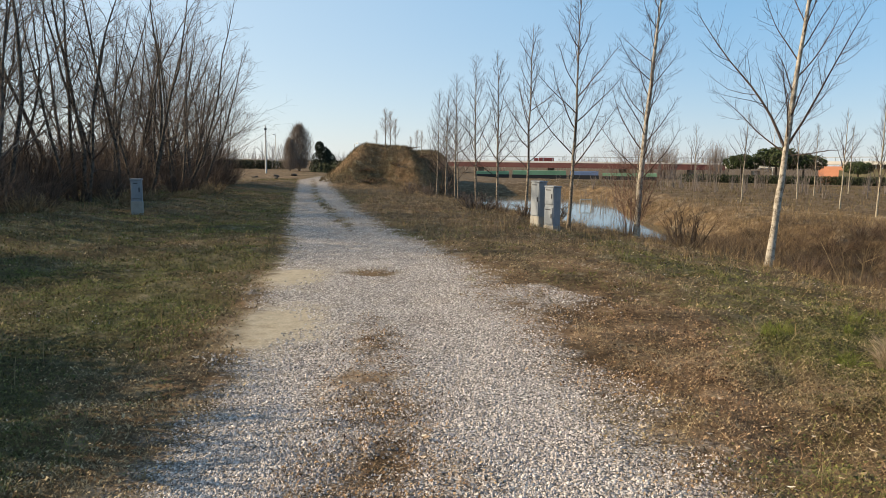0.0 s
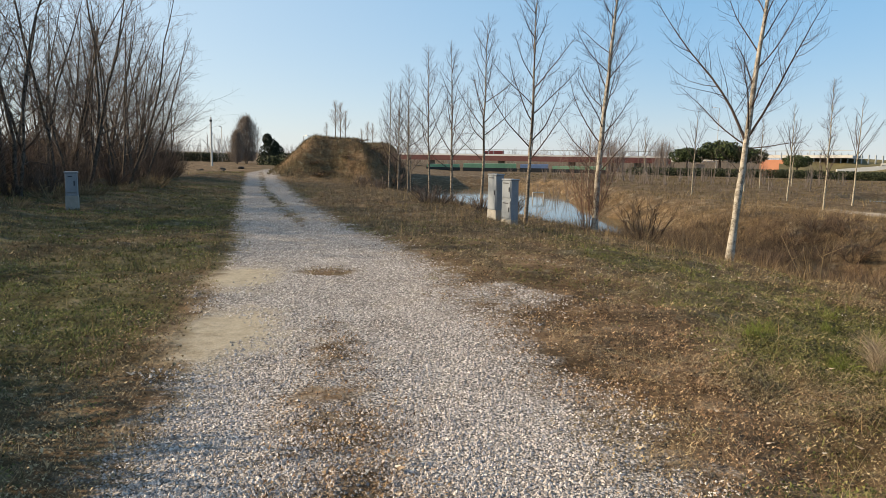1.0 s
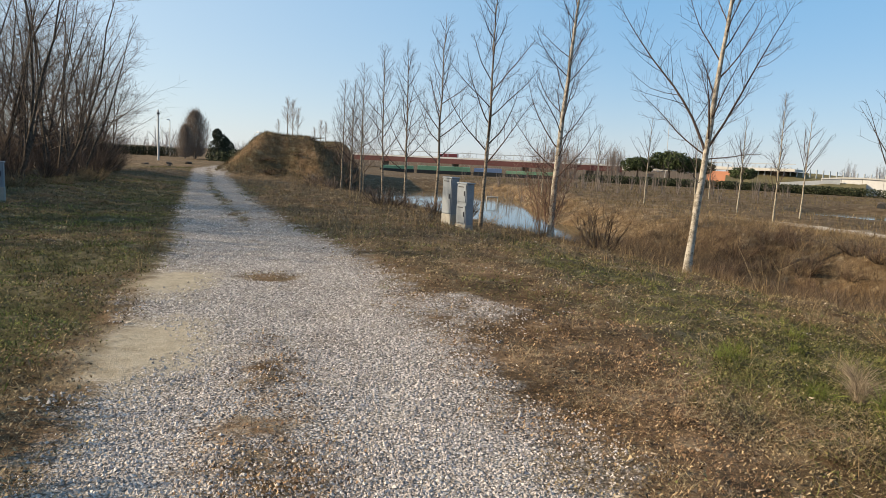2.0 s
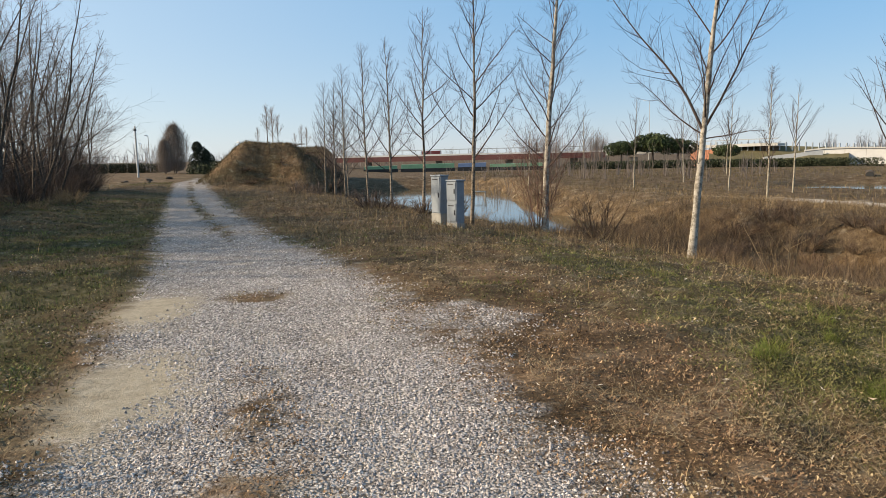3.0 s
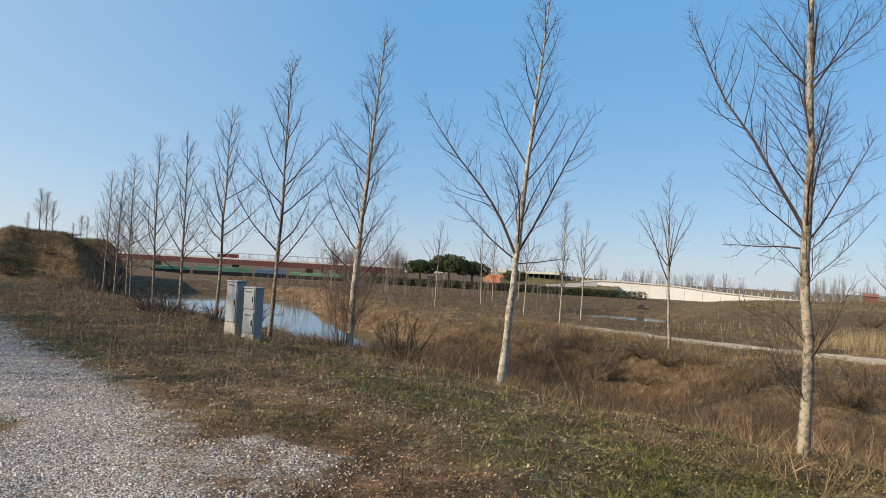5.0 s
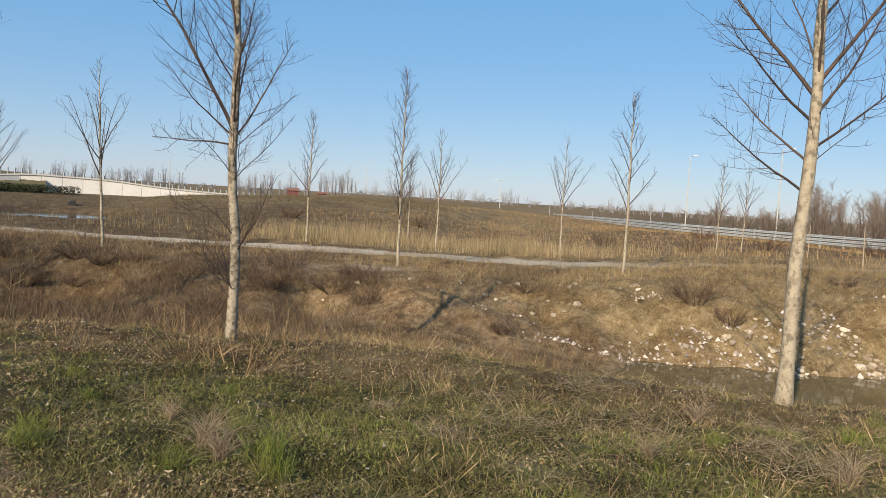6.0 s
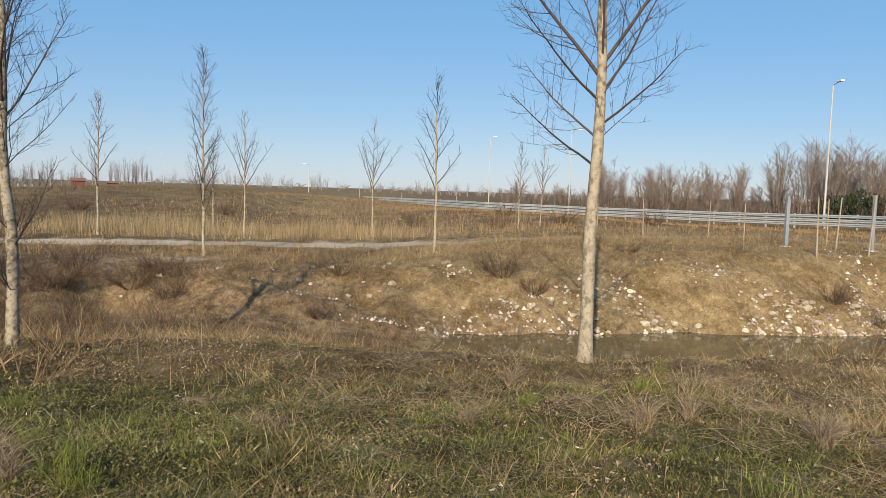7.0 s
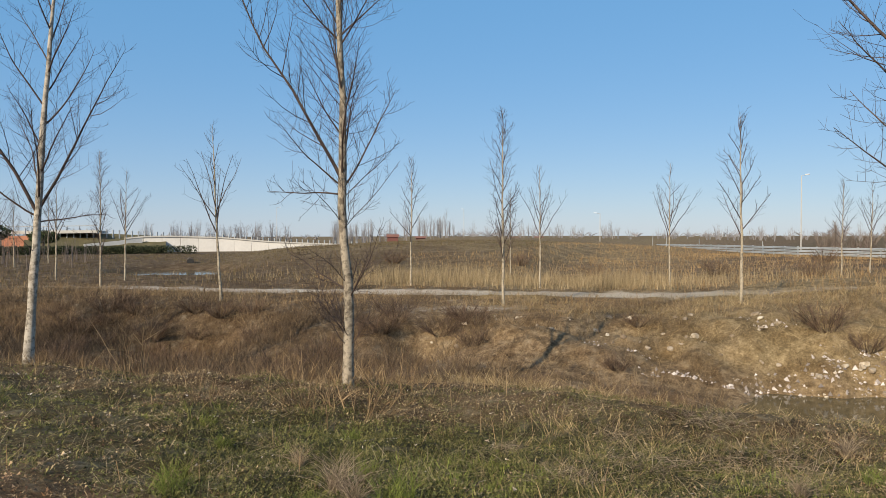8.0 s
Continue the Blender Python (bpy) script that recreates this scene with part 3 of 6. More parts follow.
def grow(seed, tall, clear, r0, limbs=16, reach=0.42, rise=48, lift=0.9, dense=1.0, twig=0.0026, given=(), lean=(0, 0), low_twigs=0, bushy=1.0):
    """Trunk and crown meshes of a bare young poplar: straight boughs, set with thin shoots that leave them at a wide angle and
    curve up, each with short spurs. given: (height, compass, rise, length) of single boughs."""
    rng = np.random.RandomState(seed)
    trunk, crown = Tubes(), Tubes()
    n = 18
    s = np.linspace(0, 1, n)
    off = np.cumsum(rng.normal(0, 0.011, (n, 2)), axis=0) * tall / 6
    line = np.stack([off[:, 0] + lean[0] * s * tall, off[:, 1] + lean[1] * s * tall, s * tall], -1)
    rad = r0 * (1 - s) ** 0.9 + 0.004
    rad *= 1 + 0.05 * rng.normal(size=n)
    rad[0] *= 1.3
    low = line.copy()
    low[0, 2] -= 0.25
    trunk.add(low, rad, 9)

    def on(z):
        return np.array([np.interp(z, line[:, 2], line[:, k]) for k in range(3)]), float(np.interp(z, line[:, 2], rad))

    def away(along, angle):
        side = unit(np.cross(along, rng.normal(0, 1, 3)))
        return unit(along * math.cos(angle) + side * math.sin(angle))

    def spurs(path, per_metre, long):
        size = np.linalg.norm(np.diff(path, axis=0), axis=1).sum()
        for q in range(int(size * per_metre * dense * bushy + rng.rand())):
            f = rng.uniform(0.12, 1.0) * (len(path) - 1) * 0.999
            i = int(f)
            p = path[i] + (path[i + 1] - path[i]) * (f - i)
            d = away(unit(path[i + 1] - path[i]), rng.uniform(0.6, 1.2)) + np.array([0, 0, 0.2])
            l = long * rng.uniform(0.4, 1.3)
            m = p + d * l * 0.5
            crown.add(np.array([p, m, m + (unit(d) + np.array([0, 0, 0.35])) * l * 0.5]), [twig * 0.75, twig * 0.6, twig * 0.4], 3)

    def shoots(path, length, rb, first=0.14):
        m = int((length * 5.5 + 2) * dense)
        k = len(path) - 1
        for q in range(m):
            f = first + (0.97 - first) * (q + rng.rand() * 0.8) / m
            i = min(int(f * k), k - 1)
            p = path[i] + (path[i + 1] - path[i]) * (f * k - i)
            l2 = (0.20 + 0.30 * length * (1 - f) ** 0.8) * rng.uniform(0.5, 1.35)
            p2 = limb_path(p, away(unit(path[i + 1] - path[i]), rng.uniform(0.7, 1.15)), l2, 0.85, rng, 5, 0.09)
            thick = max(min(rb * 0.35, 0.0085 * l2), twig * 1.15)
            crown.add(p2, np.linspace(thick, twig * 0.6, 5), 3)
            spurs(p2, 7.5, 0.07 + 0.16 * l2)

    def bough(z, az, up, length, bend):
        base, r = on(z)
        d = np.array([math.sin(az) * math.cos(up), math.cos(az) * math.cos(up), math.sin(up)])
        path = limb_path(base, d, length, bend, rng, 11, 0.055)
        rb = min(r * 0.52, 0.004 + 0.0062 * length)
        crown.add(path, rb * (1 - np.linspace(0, 1, 11)) ** 0.9 + twig * 0.8, 6)
        shoots(path, length, rb)
        spurs(path[3:], 5.0, 0.16)

    for z, az, up, length in given:
        bough(z, radians(az), radians(up), length, 0.16)
    for k in range(limbs):
        f = (k + rng.rand() * 0.6) / limbs
        z = clear + (tall * 0.95 - clear) * f ** 0.92
        length = reach * (tall - z) * rng.uniform(0.65, 1.15) + 0.25
        bough(z, k * 2.4 + rng.uniform(-0.5, 0.5), radians(rise + rng.uniform(-12, 12)) + 0.25 * f, length, lift)
    shoots(line[12:], 1.2, 0.012, 0.05)
    spurs(line[13:], 8.0, 0.2)
    for k in range(low_twigs):
        p, r = on(rng.uniform(0.4, clear))
        a = rng.uniform(0, 6.28)
        w = limb_path(p, (math.sin(a), math.cos(a), 0.9), rng.uniform(0.5, 1.3), 0.3, rng, 6, 0.09)
        crown.add(w, np.linspace(0.007, 0.0025, 6), 3)
        shoots(w, 0.6, 0.005)
    return trunk.mesh("trunk"), crown.mesh("crown")


def set_tree(x, y, meshes, bark, twig, label, group="", turn=0.0, name="tree", size=1.0):
    t = thing(name, (x, y, h(x, y) - 0.02), label, "tree", group, turn)
    t.scale = (size, size, size)
    part("trunk", meshes[0], bark, t)
    part("crown", meshes[1], twig, t)
    return t


ROW = "line of young poplars along the ditch"
tree_a = grow(11, 7.9, 3.3, 0.072, 16, 0.30, dense=1.5, rise=50, lift=0.45, given=((2.38, -66, 63, 3.5), (2.34, -66, 34, 1.7), (2.42, 114, 62, 2.9), (2.25, 114, 12, 1.1), (2.75, 30, 52, 1.6), (2.6, -150, 52, 1.7), (3.0, 190, 50, 1.5)), lean=(0.09, 0.02), low_twigs=5)
set_tree(6.40, 14.15, tree_a, BARK_WHITE, TWIG, "pale-barked bare poplar forking low with a long side bough", ROW)
tree_d = grow(12, 7.6, 2.9, 0.067, 17, 0.22, dense=1.6, rise=58, lift=0.4, given=((2.56, -39, 59, 3.1), (2.58, 141, 80, 2.7), (2.46, 141, 55, 1.4), (2.48, -39, 36, 1.1), (2.38, -39, 6, 0.9), (2.7, 60, 55, 1.5), (2.6, -130, 52, 1.5), (4.25, -39, 42, 1.1), (4.3, 141, 50, 1.0), (1.2, -39, 35, 0.95), (1.1, 141, 62, 0.95), (1.0, 60, 50, 0.8), (1.1, -150, 40, 0.7)), lean=(-0.018, 0.02), low_twigs=15)
set_tree(7.26, 8.6, tree_d, BARK_TAN, TWIG, "pale-barked bare poplar with a spreading crown on the bank", ROW)
tree_c = grow(13, 7.9, 3.4, 0.078, 14, 0.25, dense=1.5, rise=50, lift=0.5, given=((3.1, 2, 58, 2.5), (3.25, 182, 58, 2.5), (2.95, 182, 45, 1.5), (2.85, 2, 40, 1.5), (2.6, 182, 36, 1.25), (2.45, 2, 34, 1.2), (2.15, 2, 42, 1.25), (3.2, 92, 55, 1.4), (3.3, -88, 55, 1.4)), lean=(0.0, -0.012), low_twigs=3)
set_tree(8.35, 2.45, tree_c, BARK_PALE, TWIG, "pale smooth-barked bare poplar beside the canal", ROW)
tree_b = grow(14, 7.8, 1.3, 0.085, 36, 0.30, rise=42, lift=0.45, lean=(0.075, 0.0), dense=1.5, low_twigs=10)
set_tree(5.05, 18.9, tree_b, BARK_WHITE, TWIG, "tall bare poplar with dense suckers round its foot", ROW)
row_kinds = [grow(21 + k, (6.8, 6.5, 6.3)[k], (1.4, 1.5, 1.2)[k], 0.05, 23, 0.43, rise=38, lift=0.5, dense=1.15, bushy=0.9, twig=0.0034, lean=(0.02, 0.0)) for k in range(3)]
for k, (x, y, s) in enumerate(((3.62, 20.7, 1.03), (2.86, 24.9, 1.0), (2.2, 28.9, 0.98), (1.57, 33.0, 0.98), (0.67, 36.4, 0.95), (0.19, 39.8, 0.93), (-0.35, 43.5, 0.95), (0.9, 41.5, 0.8), (0.3, 46.0, 0.9))):
    set_tree(x, y, row_kinds[k % 3], BARK_GREY, TWIG, "slim grey-barked bare poplar in a row", ROW, 70 * k, size=s)

FIELD = "young trees scattered over the field"
vee = lambda turn, long: tuple((1.75 + 0.14 * k, turn + 137 * k, 58 + 5 * (k % 3), long - 0.12 * k) for k in range(7))
field_kinds = [grow(31, 4.9, 0.9, 0.038, 24, 0.22, rise=54, lift=0.5, dense=1.15, twig=0.0036), grow(32, 4.6, 2.9, 0.036, 5, 0.4, rise=55, lift=0.3, lean=(0.02, 0.02), twig=0.0038, dense=0.55, given=vee(20, 2.1)), grow(33, 4.4, 2.8, 0.034, 5, 0.4, rise=55, lift=0.3, lean=(-0.02, 0.02), twig=0.0038, dense=0.55, given=vee(70, 1.9)), grow(34, 4.2, 1.4, 0.034, 15, 0.33, rise=50, lift=0.4, twig=0.0038, dense=0.7)]
for x, y, k, tall in ((16.74, 11.15, 0, 5.0), (18.5, 5.8, 3, 4.5), (14.35, 18.7, 1, 4.9), (21.3, 17.0, 3, 4.5), (23.2, 12.95, 2, 4.2), (24.8, 9.0, 1, 4.1), (27.5, 4.1, 3, 3.2), (28.4, 3.3, 2, 3.1), (15.76, 26.3, 0, 4.8), (18.7, 29.1, 1, 4.5), (17.1, 31.2, 2, 4.2), (15.0, 36.5, 2, 4.4), (20.0, 41.0, 1, 4.6), (24.0, 47.0, 0, 4.6), (18.0, 52.0, 2, 4.8), (29.0, 52.0, 3, 4.8), (12.5, 47.0, 1, 4.6), (26.1, 15.5, 3, 3.6)):
    set_tree(x, y, field_kinds[k], BARK_PALE, TWIG, "slim bare sapling standing in dry grass", FIELD, x * 57, size=tall / (4.9, 4.6, 4.4, 4.2)[k])


# woods on the left of the track
WOODS = "bare trees of the thicket beside the track"


def copse_tree(seed, tall, stems, spread_deg, side, twigs):
    """A tree of several leaning stems from one root, with crossing limbs that carry long fine branches."""
    rng = np.random.RandomState(seed)
    trunk, crown = Tubes(), Tubes()

    def point(w, f):
        k = len(w) - 1
        i = min(int(f * k), k - 1)
        return w[i] + (w[i + 1] - w[i]) * (f * k - i), unit(w[i + 1] - w[i])

    def off(along, angle):
        side = unit(np.cross(along, rng.normal(0, 1, 3)))
        return unit(along * math.cos(angle) + side * math.sin(angle))

    for k in range(stems):
        a = k * 6.283 / stems + rng.uniform(-0.5, 0.5)
        out = math.tan(radians(spread_deg * rng.uniform(0.15, 1.0)))
        long = tall * rng.uniform(0.7, 1.05)
        w = limb_path((0.3 * math.sin(a), 0.3 * math.cos(a), -0.2), (out * math.sin(a), out * math.cos(a), 1), long, 0.25, rng, 11, 0.075)
        trunk.add(w, 0.052 * (1 - np.linspace(0, 1, 11)) ** 0.9 * long / 8 + 0.007, 6)
        for q in range(side):
            f = 0.12 + 0.84 * ((q + rng.rand()) / side) ** 0.9
            p, along = point(w, f)
            l2 = (0.44 * long * (1 - f) + 0.5) * rng.uniform(0.55, 1.1)
            b = limb_path(p, off(along, rng.uniform(0.6, 1.2)), l2, 0.35, rng, 6, 0.12)
            crown.add(b, np.linspace(0.017 * (1.1 - f) + 0.005, 0.004, 6), 3)
            for t in range(int(twigs * (0.35 + 0.3 * l2))):
                p2, al2 = point(b, rng.uniform(0.15, 1.0))
                l3 = (0.3 + 0.28 * l2) * rng.uniform(0.4, 1.2)
                c = limb_path(p2, off(al2, rng.uniform(0.4, 1.0)), l3, 0.4, rng, 4, 0.12)
                crown.add(c, np.linspace(0.0046, 0.0026, 4), 3)
                for g in range(3):
                    p3, al3 = point(c, rng.uniform(0.25, 1.0))
                    e = off(al3, rng.uniform(0.4, 1.0)) * l3 * rng.uniform(0.25, 0.6)
                    crown.add(np.array([p3, p3 + e]), [0.0028, 0.0017], 3)
    return trunk.mesh("trunk"), crown.mesh("crown")


wood_kinds = [copse_tree(40 + k, 8.8, 3 + k % 2, 21, 16, 8) for k in range(6)]
rng = np.random.RandomState(5)
spots = [(-12.9, 40.5, 0.74), (-10.7, 29.8, 0.9), (-11.2, 24.8, 0.95), (-11.9, 34.2, 0.86), (-12.5, 37.5, 0.8), (-12.9, 35.6, 0.85), (-10.8, 32.0, 0.86), (-11.8, 29.0, 0.95), (-10.6, 26.0, 0.88), (-12.0, 23.5, 1.0), (-10.8, 21.8, 0.9), (-12.0, 19.5, 1.0), (-10.8, 17.6, 0.92), (-13.0, 16.6, 1.05), (-11.8, 14.8, 1.0)]
for k in range(20):
    y = rng.uniform(15, 43)
    spots.append((rng.uniform(-18, -12.2) - max(0, 20 - y) * 0.6, y, rng.uniform(0.75, 1.08) * (1 - 0.010 * max(0, y - 20))))
for k, (x, y, s) in enumerate(spots):
    s *= 1.04 + 0.12 * max(0.0, min(1.0, (30 - y) / 10)) + 0.1 * max(0.0, min(1.0, (y - 30) / 6))
    set_tree(x, y, wood_kinds[k % 6], BARK_WOOD, TWIG_WOOD, "tall bare tree in a dense winter thicket", WOODS, 73 * k, size=s)


def shrub(seed, tall, wide, stems, twig=0.005, dense=6):
    """Many stems that fan out from one root."""
    rng = np.random.RandomState(seed)
    t = Tubes()
    for k in range(stems):
        a, f = rng.uniform(0, 6.28), rng.uniform(0.1, 1.0)
        d = np.array([math.sin(a) * f * wide / tall, math.cos(a) * f * wide / tall, 1.0])
        w = limb_path((0.12 * math.sin(a), 0.12 * math.cos(a), -0.1), d, tall * rng.uniform(0.55, 1.05), 0.15, rng, 6, 0.09)
        t.add(w, np.linspace(twig * 2.0, twig * 0.7, 6), 3)
        for q in range(dense):
            i = rng.randint(1, 5)
            d2 = unit(unit(w[i + 1] - w[i]) + rng.normal(0, 0.6, 3))
            p2 = w[i] + (w[i + 1] - w[i]) * rng.rand()
            t.add(np.array([p2, p2 + d2 * tall * rng.uniform(0.12, 0.35)]), [twig, twig * 0.5], 3)
    return t.mesh("shrub")


def set_shrub(x, y, me, material, label, name="shrub", group="", size=(1, 1, 1), turn=0.0):
    if not me.materials:
        me.materials.append(material)
    s = tagged(new(name, me), label, "shrub", group)
    s.matrix_world = pose(x, y, h(x, y), 0, 0, turn) @ Matrix.Diagonal((*size, 1))
    return s


under = [shrub(60 + k, 1.9, 1.5 + 0.3 * k, 34, 0.006, 9) for k in range(4)]
SCRUB = "scrub at the foot of the thicket"
for k in range(38):
    x, y, s = rng.uniform(-19, -11.6), rng.uniform(14, 38), rng.uniform(0.6, 1.25)
    if k < 22:
        x, y, s = -10.1 - 1.2 * rng.rand(), 14 + k * 1.1, rng.uniform(0.4, 0.8)
    set_shrub(x, y, under[k % 4], SCRUB_BROWN, "leafless brown scrub under the thicket", "scrub_bush", SCRUB, (s * 1.3, s * 1.3, s), 50 * k)
# out of view on the left: bushes added to cast shade over the verge
for k, (x, y, s) in enumerate(((-5.9, 5.0, 0.8), (-6.4, 5.3, 1.0), (-6.9, 4.8, 1.05), (-7.4, 5.4, 1.1), (-5.3, 4.4, 0.85), (-5.8, 4.1, 1.0), (-6.2, 4.6, 1.1), (-5.2, 3.4, 0.9), (-5.7, 2.8, 0.95), (-8.4, 9.8, 0.8), (-8.9, 10.5, 0.95), (-9.4, 9.7, 1.1), (-9.0, 11.2, 0.9), (-7.6, 10.4, 0.6))):
    set_shrub(x, y, under[k % 4], SCRUB_BROWN, "unseen leafless brown scrub that shades the track verge", "scrub_bush", SCRUB, (s * 1.2, s * 1.2, s), 40 * k)
deep = np.random.RandomState(17)
for k in range(34):
    y = 15.5 + 0.75 * k
    x, s = -11.4 - 3.6 * deep.rand() - max(0.0, 19 - y) * 0.5, deep.uniform(0.85, 1.35)
    set_shrub(x, y, under[k % 4], SCRUB_BROWN, "tall leafless brown scrub between the trees of the thicket", "scrub_bush", SCRUB, (s * 1.1, s * 1.1, s * 1.15), 37 * k)
litter_heap = shrub(99, 0.6, 1.1, 60, 0.004, 5)
for k in range(13):
    x, y = -8.9 - 0.9 * rng.rand(), 14.5 + 1.25 * k + rng.rand()
    sz = rng.uniform(0.7, 1.4)
    set_shrub(x, y, litter_heap, WEED, "low heap of dead brown weeds at the thicket edge", "dead_weed", "dead weeds at the thicket edge", (sz, sz, sz * 0.8), 77 * k)
# denser unseen bushes, added to deepen that same shade
bramble = shrub(95, 2.1, 1.5, 60, 0.02, 9)
for k, (x, y, s) in enumerate(((-6.2, 5.1, 0.85), (-6.9, 5.0, 1.0), (-5.7, 4.3, 0.95), (-6.1, 3.6, 1.0), (-8.5, 10.2, 0.75), (-9.4, 9.6, 0.9))):
    set_shrub(x, y, bramble, TWIG_WOOD, "unseen dense dark bramble that shades the track verge", "bramble_bush", SCRUB, (s * 1.2, s * 1.2, s), 70 * k)


def arching(seed, n, long, flat, droop, thick, spot_m):
    """A clump of thin stems that rise and bow over, or lie matted."""
    rng = np.random.RandomState(seed)
    t = Tubes()
    for k in range(n):
        a, tilt = rng.uniform(0, 6.28), min(1.45, abs(rng.normal(flat, 0.3)))
        b, o = rng.uniform(0, 6.28), spot_m * math.sqrt(rng.rand())
        p = np.array([o * math.sin(b), o * math.cos(b), rng.uniform(-0.02, 0.05)])
        pts, l = [p], long * rng.uniform(0.45, 1.1)
        for j in range(3):
            pts.append(pts[-1] + np.array([math.sin(a) * math.sin(tilt), math.cos(a) * math.sin(tilt), math.cos(tilt)]) * l / 3)
            tilt = min(2.2, tilt + droop * rng.uniform(0.5, 1.2))
            a += rng.normal(0, 0.2)
        pts = np.array(pts)
        pts[:, 2] = np.maximum(pts[:, 2], 0.005)
        t.add(pts, np.linspace(thick, thick * 0.4, 4), 3)
    return t.mesh("clump")


heaps = [arching(210 + k, 120, 0.42, 1.05, 0.25, 0.0024, 0.38) for k in range(3)]
sedges = [arching(220 + k, 130, 0.34, 0.35, 0.42, 0.0022, 0.06) for k in range(2)]
fresh = [arching(225 + k, 85, 0.24, 0.4, 0.3, 0.0028, 0.13) for k in range(2)]
heap_spots = ((6.45, 3.53, 1.15), (6.1, 3.9, 0.9), (5.39, 2.33, 1.0), (5.44, 4.44, 0.9), (4.6, 4.7, 0.7), (7.6, 4.4, 1.0), (5.0, 1.5, 0.95), (5.0, 0.7, 1.0), (6.2, 1.2, 1.1), (5.9, 2.6, 0.8), (7.0, 2.6, 0.9), (6.6, 0.4, 1.1), (4.3, 1.1, 0.8), (7.4, 5.6, 0.8), (6.7, 5.0, 0.75), (5.6, 5.6, 0.6), (5.6, 0.0, 1.1), (7.4, 1.2, 0.9))
for k, (x, y, sz) in enumerate(heap_spots):
    set_shrub(x, y, heaps[k % 3], HEAP, "matted tangle of grey-brown dead stems", "dead_weed", "dead weeds on the banks", (sz * 0.85, sz * 0.85, sz * 0.6), 67 * k)
for k, (x, y, sz) in enumerate(((3.71, 5.84, 0.9), (3.5, 5.55, 0.75), (4.2, 6.6, 0.6), (5.3, 2.2, 0.8), (4.9, 1.2, 0.9), (4.5, 0.8, 0.9), (5.9, 1.8, 0.8), (6.9, 3.2, 0.7), (5.2, 3.4, 0.55))):
    set_shrub(x, y, sedges[k % 2], HEAP, "arching tuft of pale dry sedge", "sedge_tuft", "grass tufts near the track", (sz, sz, sz), 83 * k)
for k, (x, y, sz) in enumerate(((3.58, 5.31, 0.95), (3.42, 5.12, 0.8), (3.3, 5.7, 0.7), (4.1, 5.9, 0.6), (3.1, 6.6, 0.8), (3.35, 6.9, 0.7), (5.2, 6.9, 0.6), (6.9, 2.0, 0.7), (6.0, 3.0, 0.6), (4.9, 8.4, 0.7), (4.4, 7.6, 0.6), (7.9, 1.7, 0.6))):
    set_shrub(x, y, fresh[k % 2], BRIGHTG, "clump of fresh bright green grass", "green_tuft", "grass tufts near the track", (sz, sz, sz), 59 * k)
suckers = shrub(70, 2.7, 1.1, 34, 0.0035, 10)
set_shrub(4.95, 19.0, suckers, TWIG_RED, "reddish leafless suckers round a poplar foot", "sucker_bush")
bush = shrub(71, 1.45, 0.8, 26, 0.006, 12)
set_shrub(6.5, 19.0, bush, BUSH_BROWN, "dry brown seed-headed bush on the ditch bank", "dry_bush")
set_shrub(*row_xy(1.6, 10.5), shrub(72, 1.2, 0.6, 12, 0.005, 4), WEED, "thin pale suckers at the foot of a poplar", "sucker_bush")
heath = [shrub(75 + k, 0.9, 1.0, 24, 0.009, 5) for k in range(3)]
bank_heath = [shrub(185 + k, 0.8, 0.75, 46, 0.0040, 5) for k in range(3)]
mound_heath = [shrub(175 + k, 0.9, 1.0, 24, 0.012, 5) for k in range(3)]
straw_tangle = [shrub(190 + k, 0.34, 0.95, 34, 0.0018, 3) for k in range(3)]
tangle = [shrub(90 + k, 0.55, 0.7, 20, 0.0028, 4) for k in range(4)]
for k in range(104):
    v = rng.uniform(-9, 22)
    u = rng.choice([rng.uniform(-1.2, 3.2), ditch_foot(v) + rng.uniform(0.8, 5.5)])
    if k > 84:
        u, v = rng.uniform(-5.5, -0.5), rng.uniform(-7, 4.5)
    x, y = row_xy(u, v)
    if h(x, y) < -1.15 or math.hypot(x, y - 2.9) < 3.4:
        continue
    s = rng.uniform(0.35, 1.0) * (0.75 if k > 84 else 1.2)
    set_shrub(x, y, tangle[k % 4] if k <= 84 else straw_tangle[k % 3], WEED if k <= 84 else TANWEED, "tangle of dead brown weeds on the bank", "dead_weed", "dead weeds on the banks", (s * 1.2, s * 1.2, s), 47 * k)
for k in range(26):
    x, y = rng.uniform(-7.5, 0.9), rng.uniform(46, 60)
    s = rng.uniform(0.5, 1.0)
    if h(x, y) - h(x - 1.3, y) > 0.35:
        continue
    set_shrub(x, y, mound_heath[k % 3], BUSH_BROWN, "brown leafless scrub covering the earth mound", "mound_bush", "scrub on the mound", (s * 1.6, s * 1.6, s * 0.32), 31 * k)
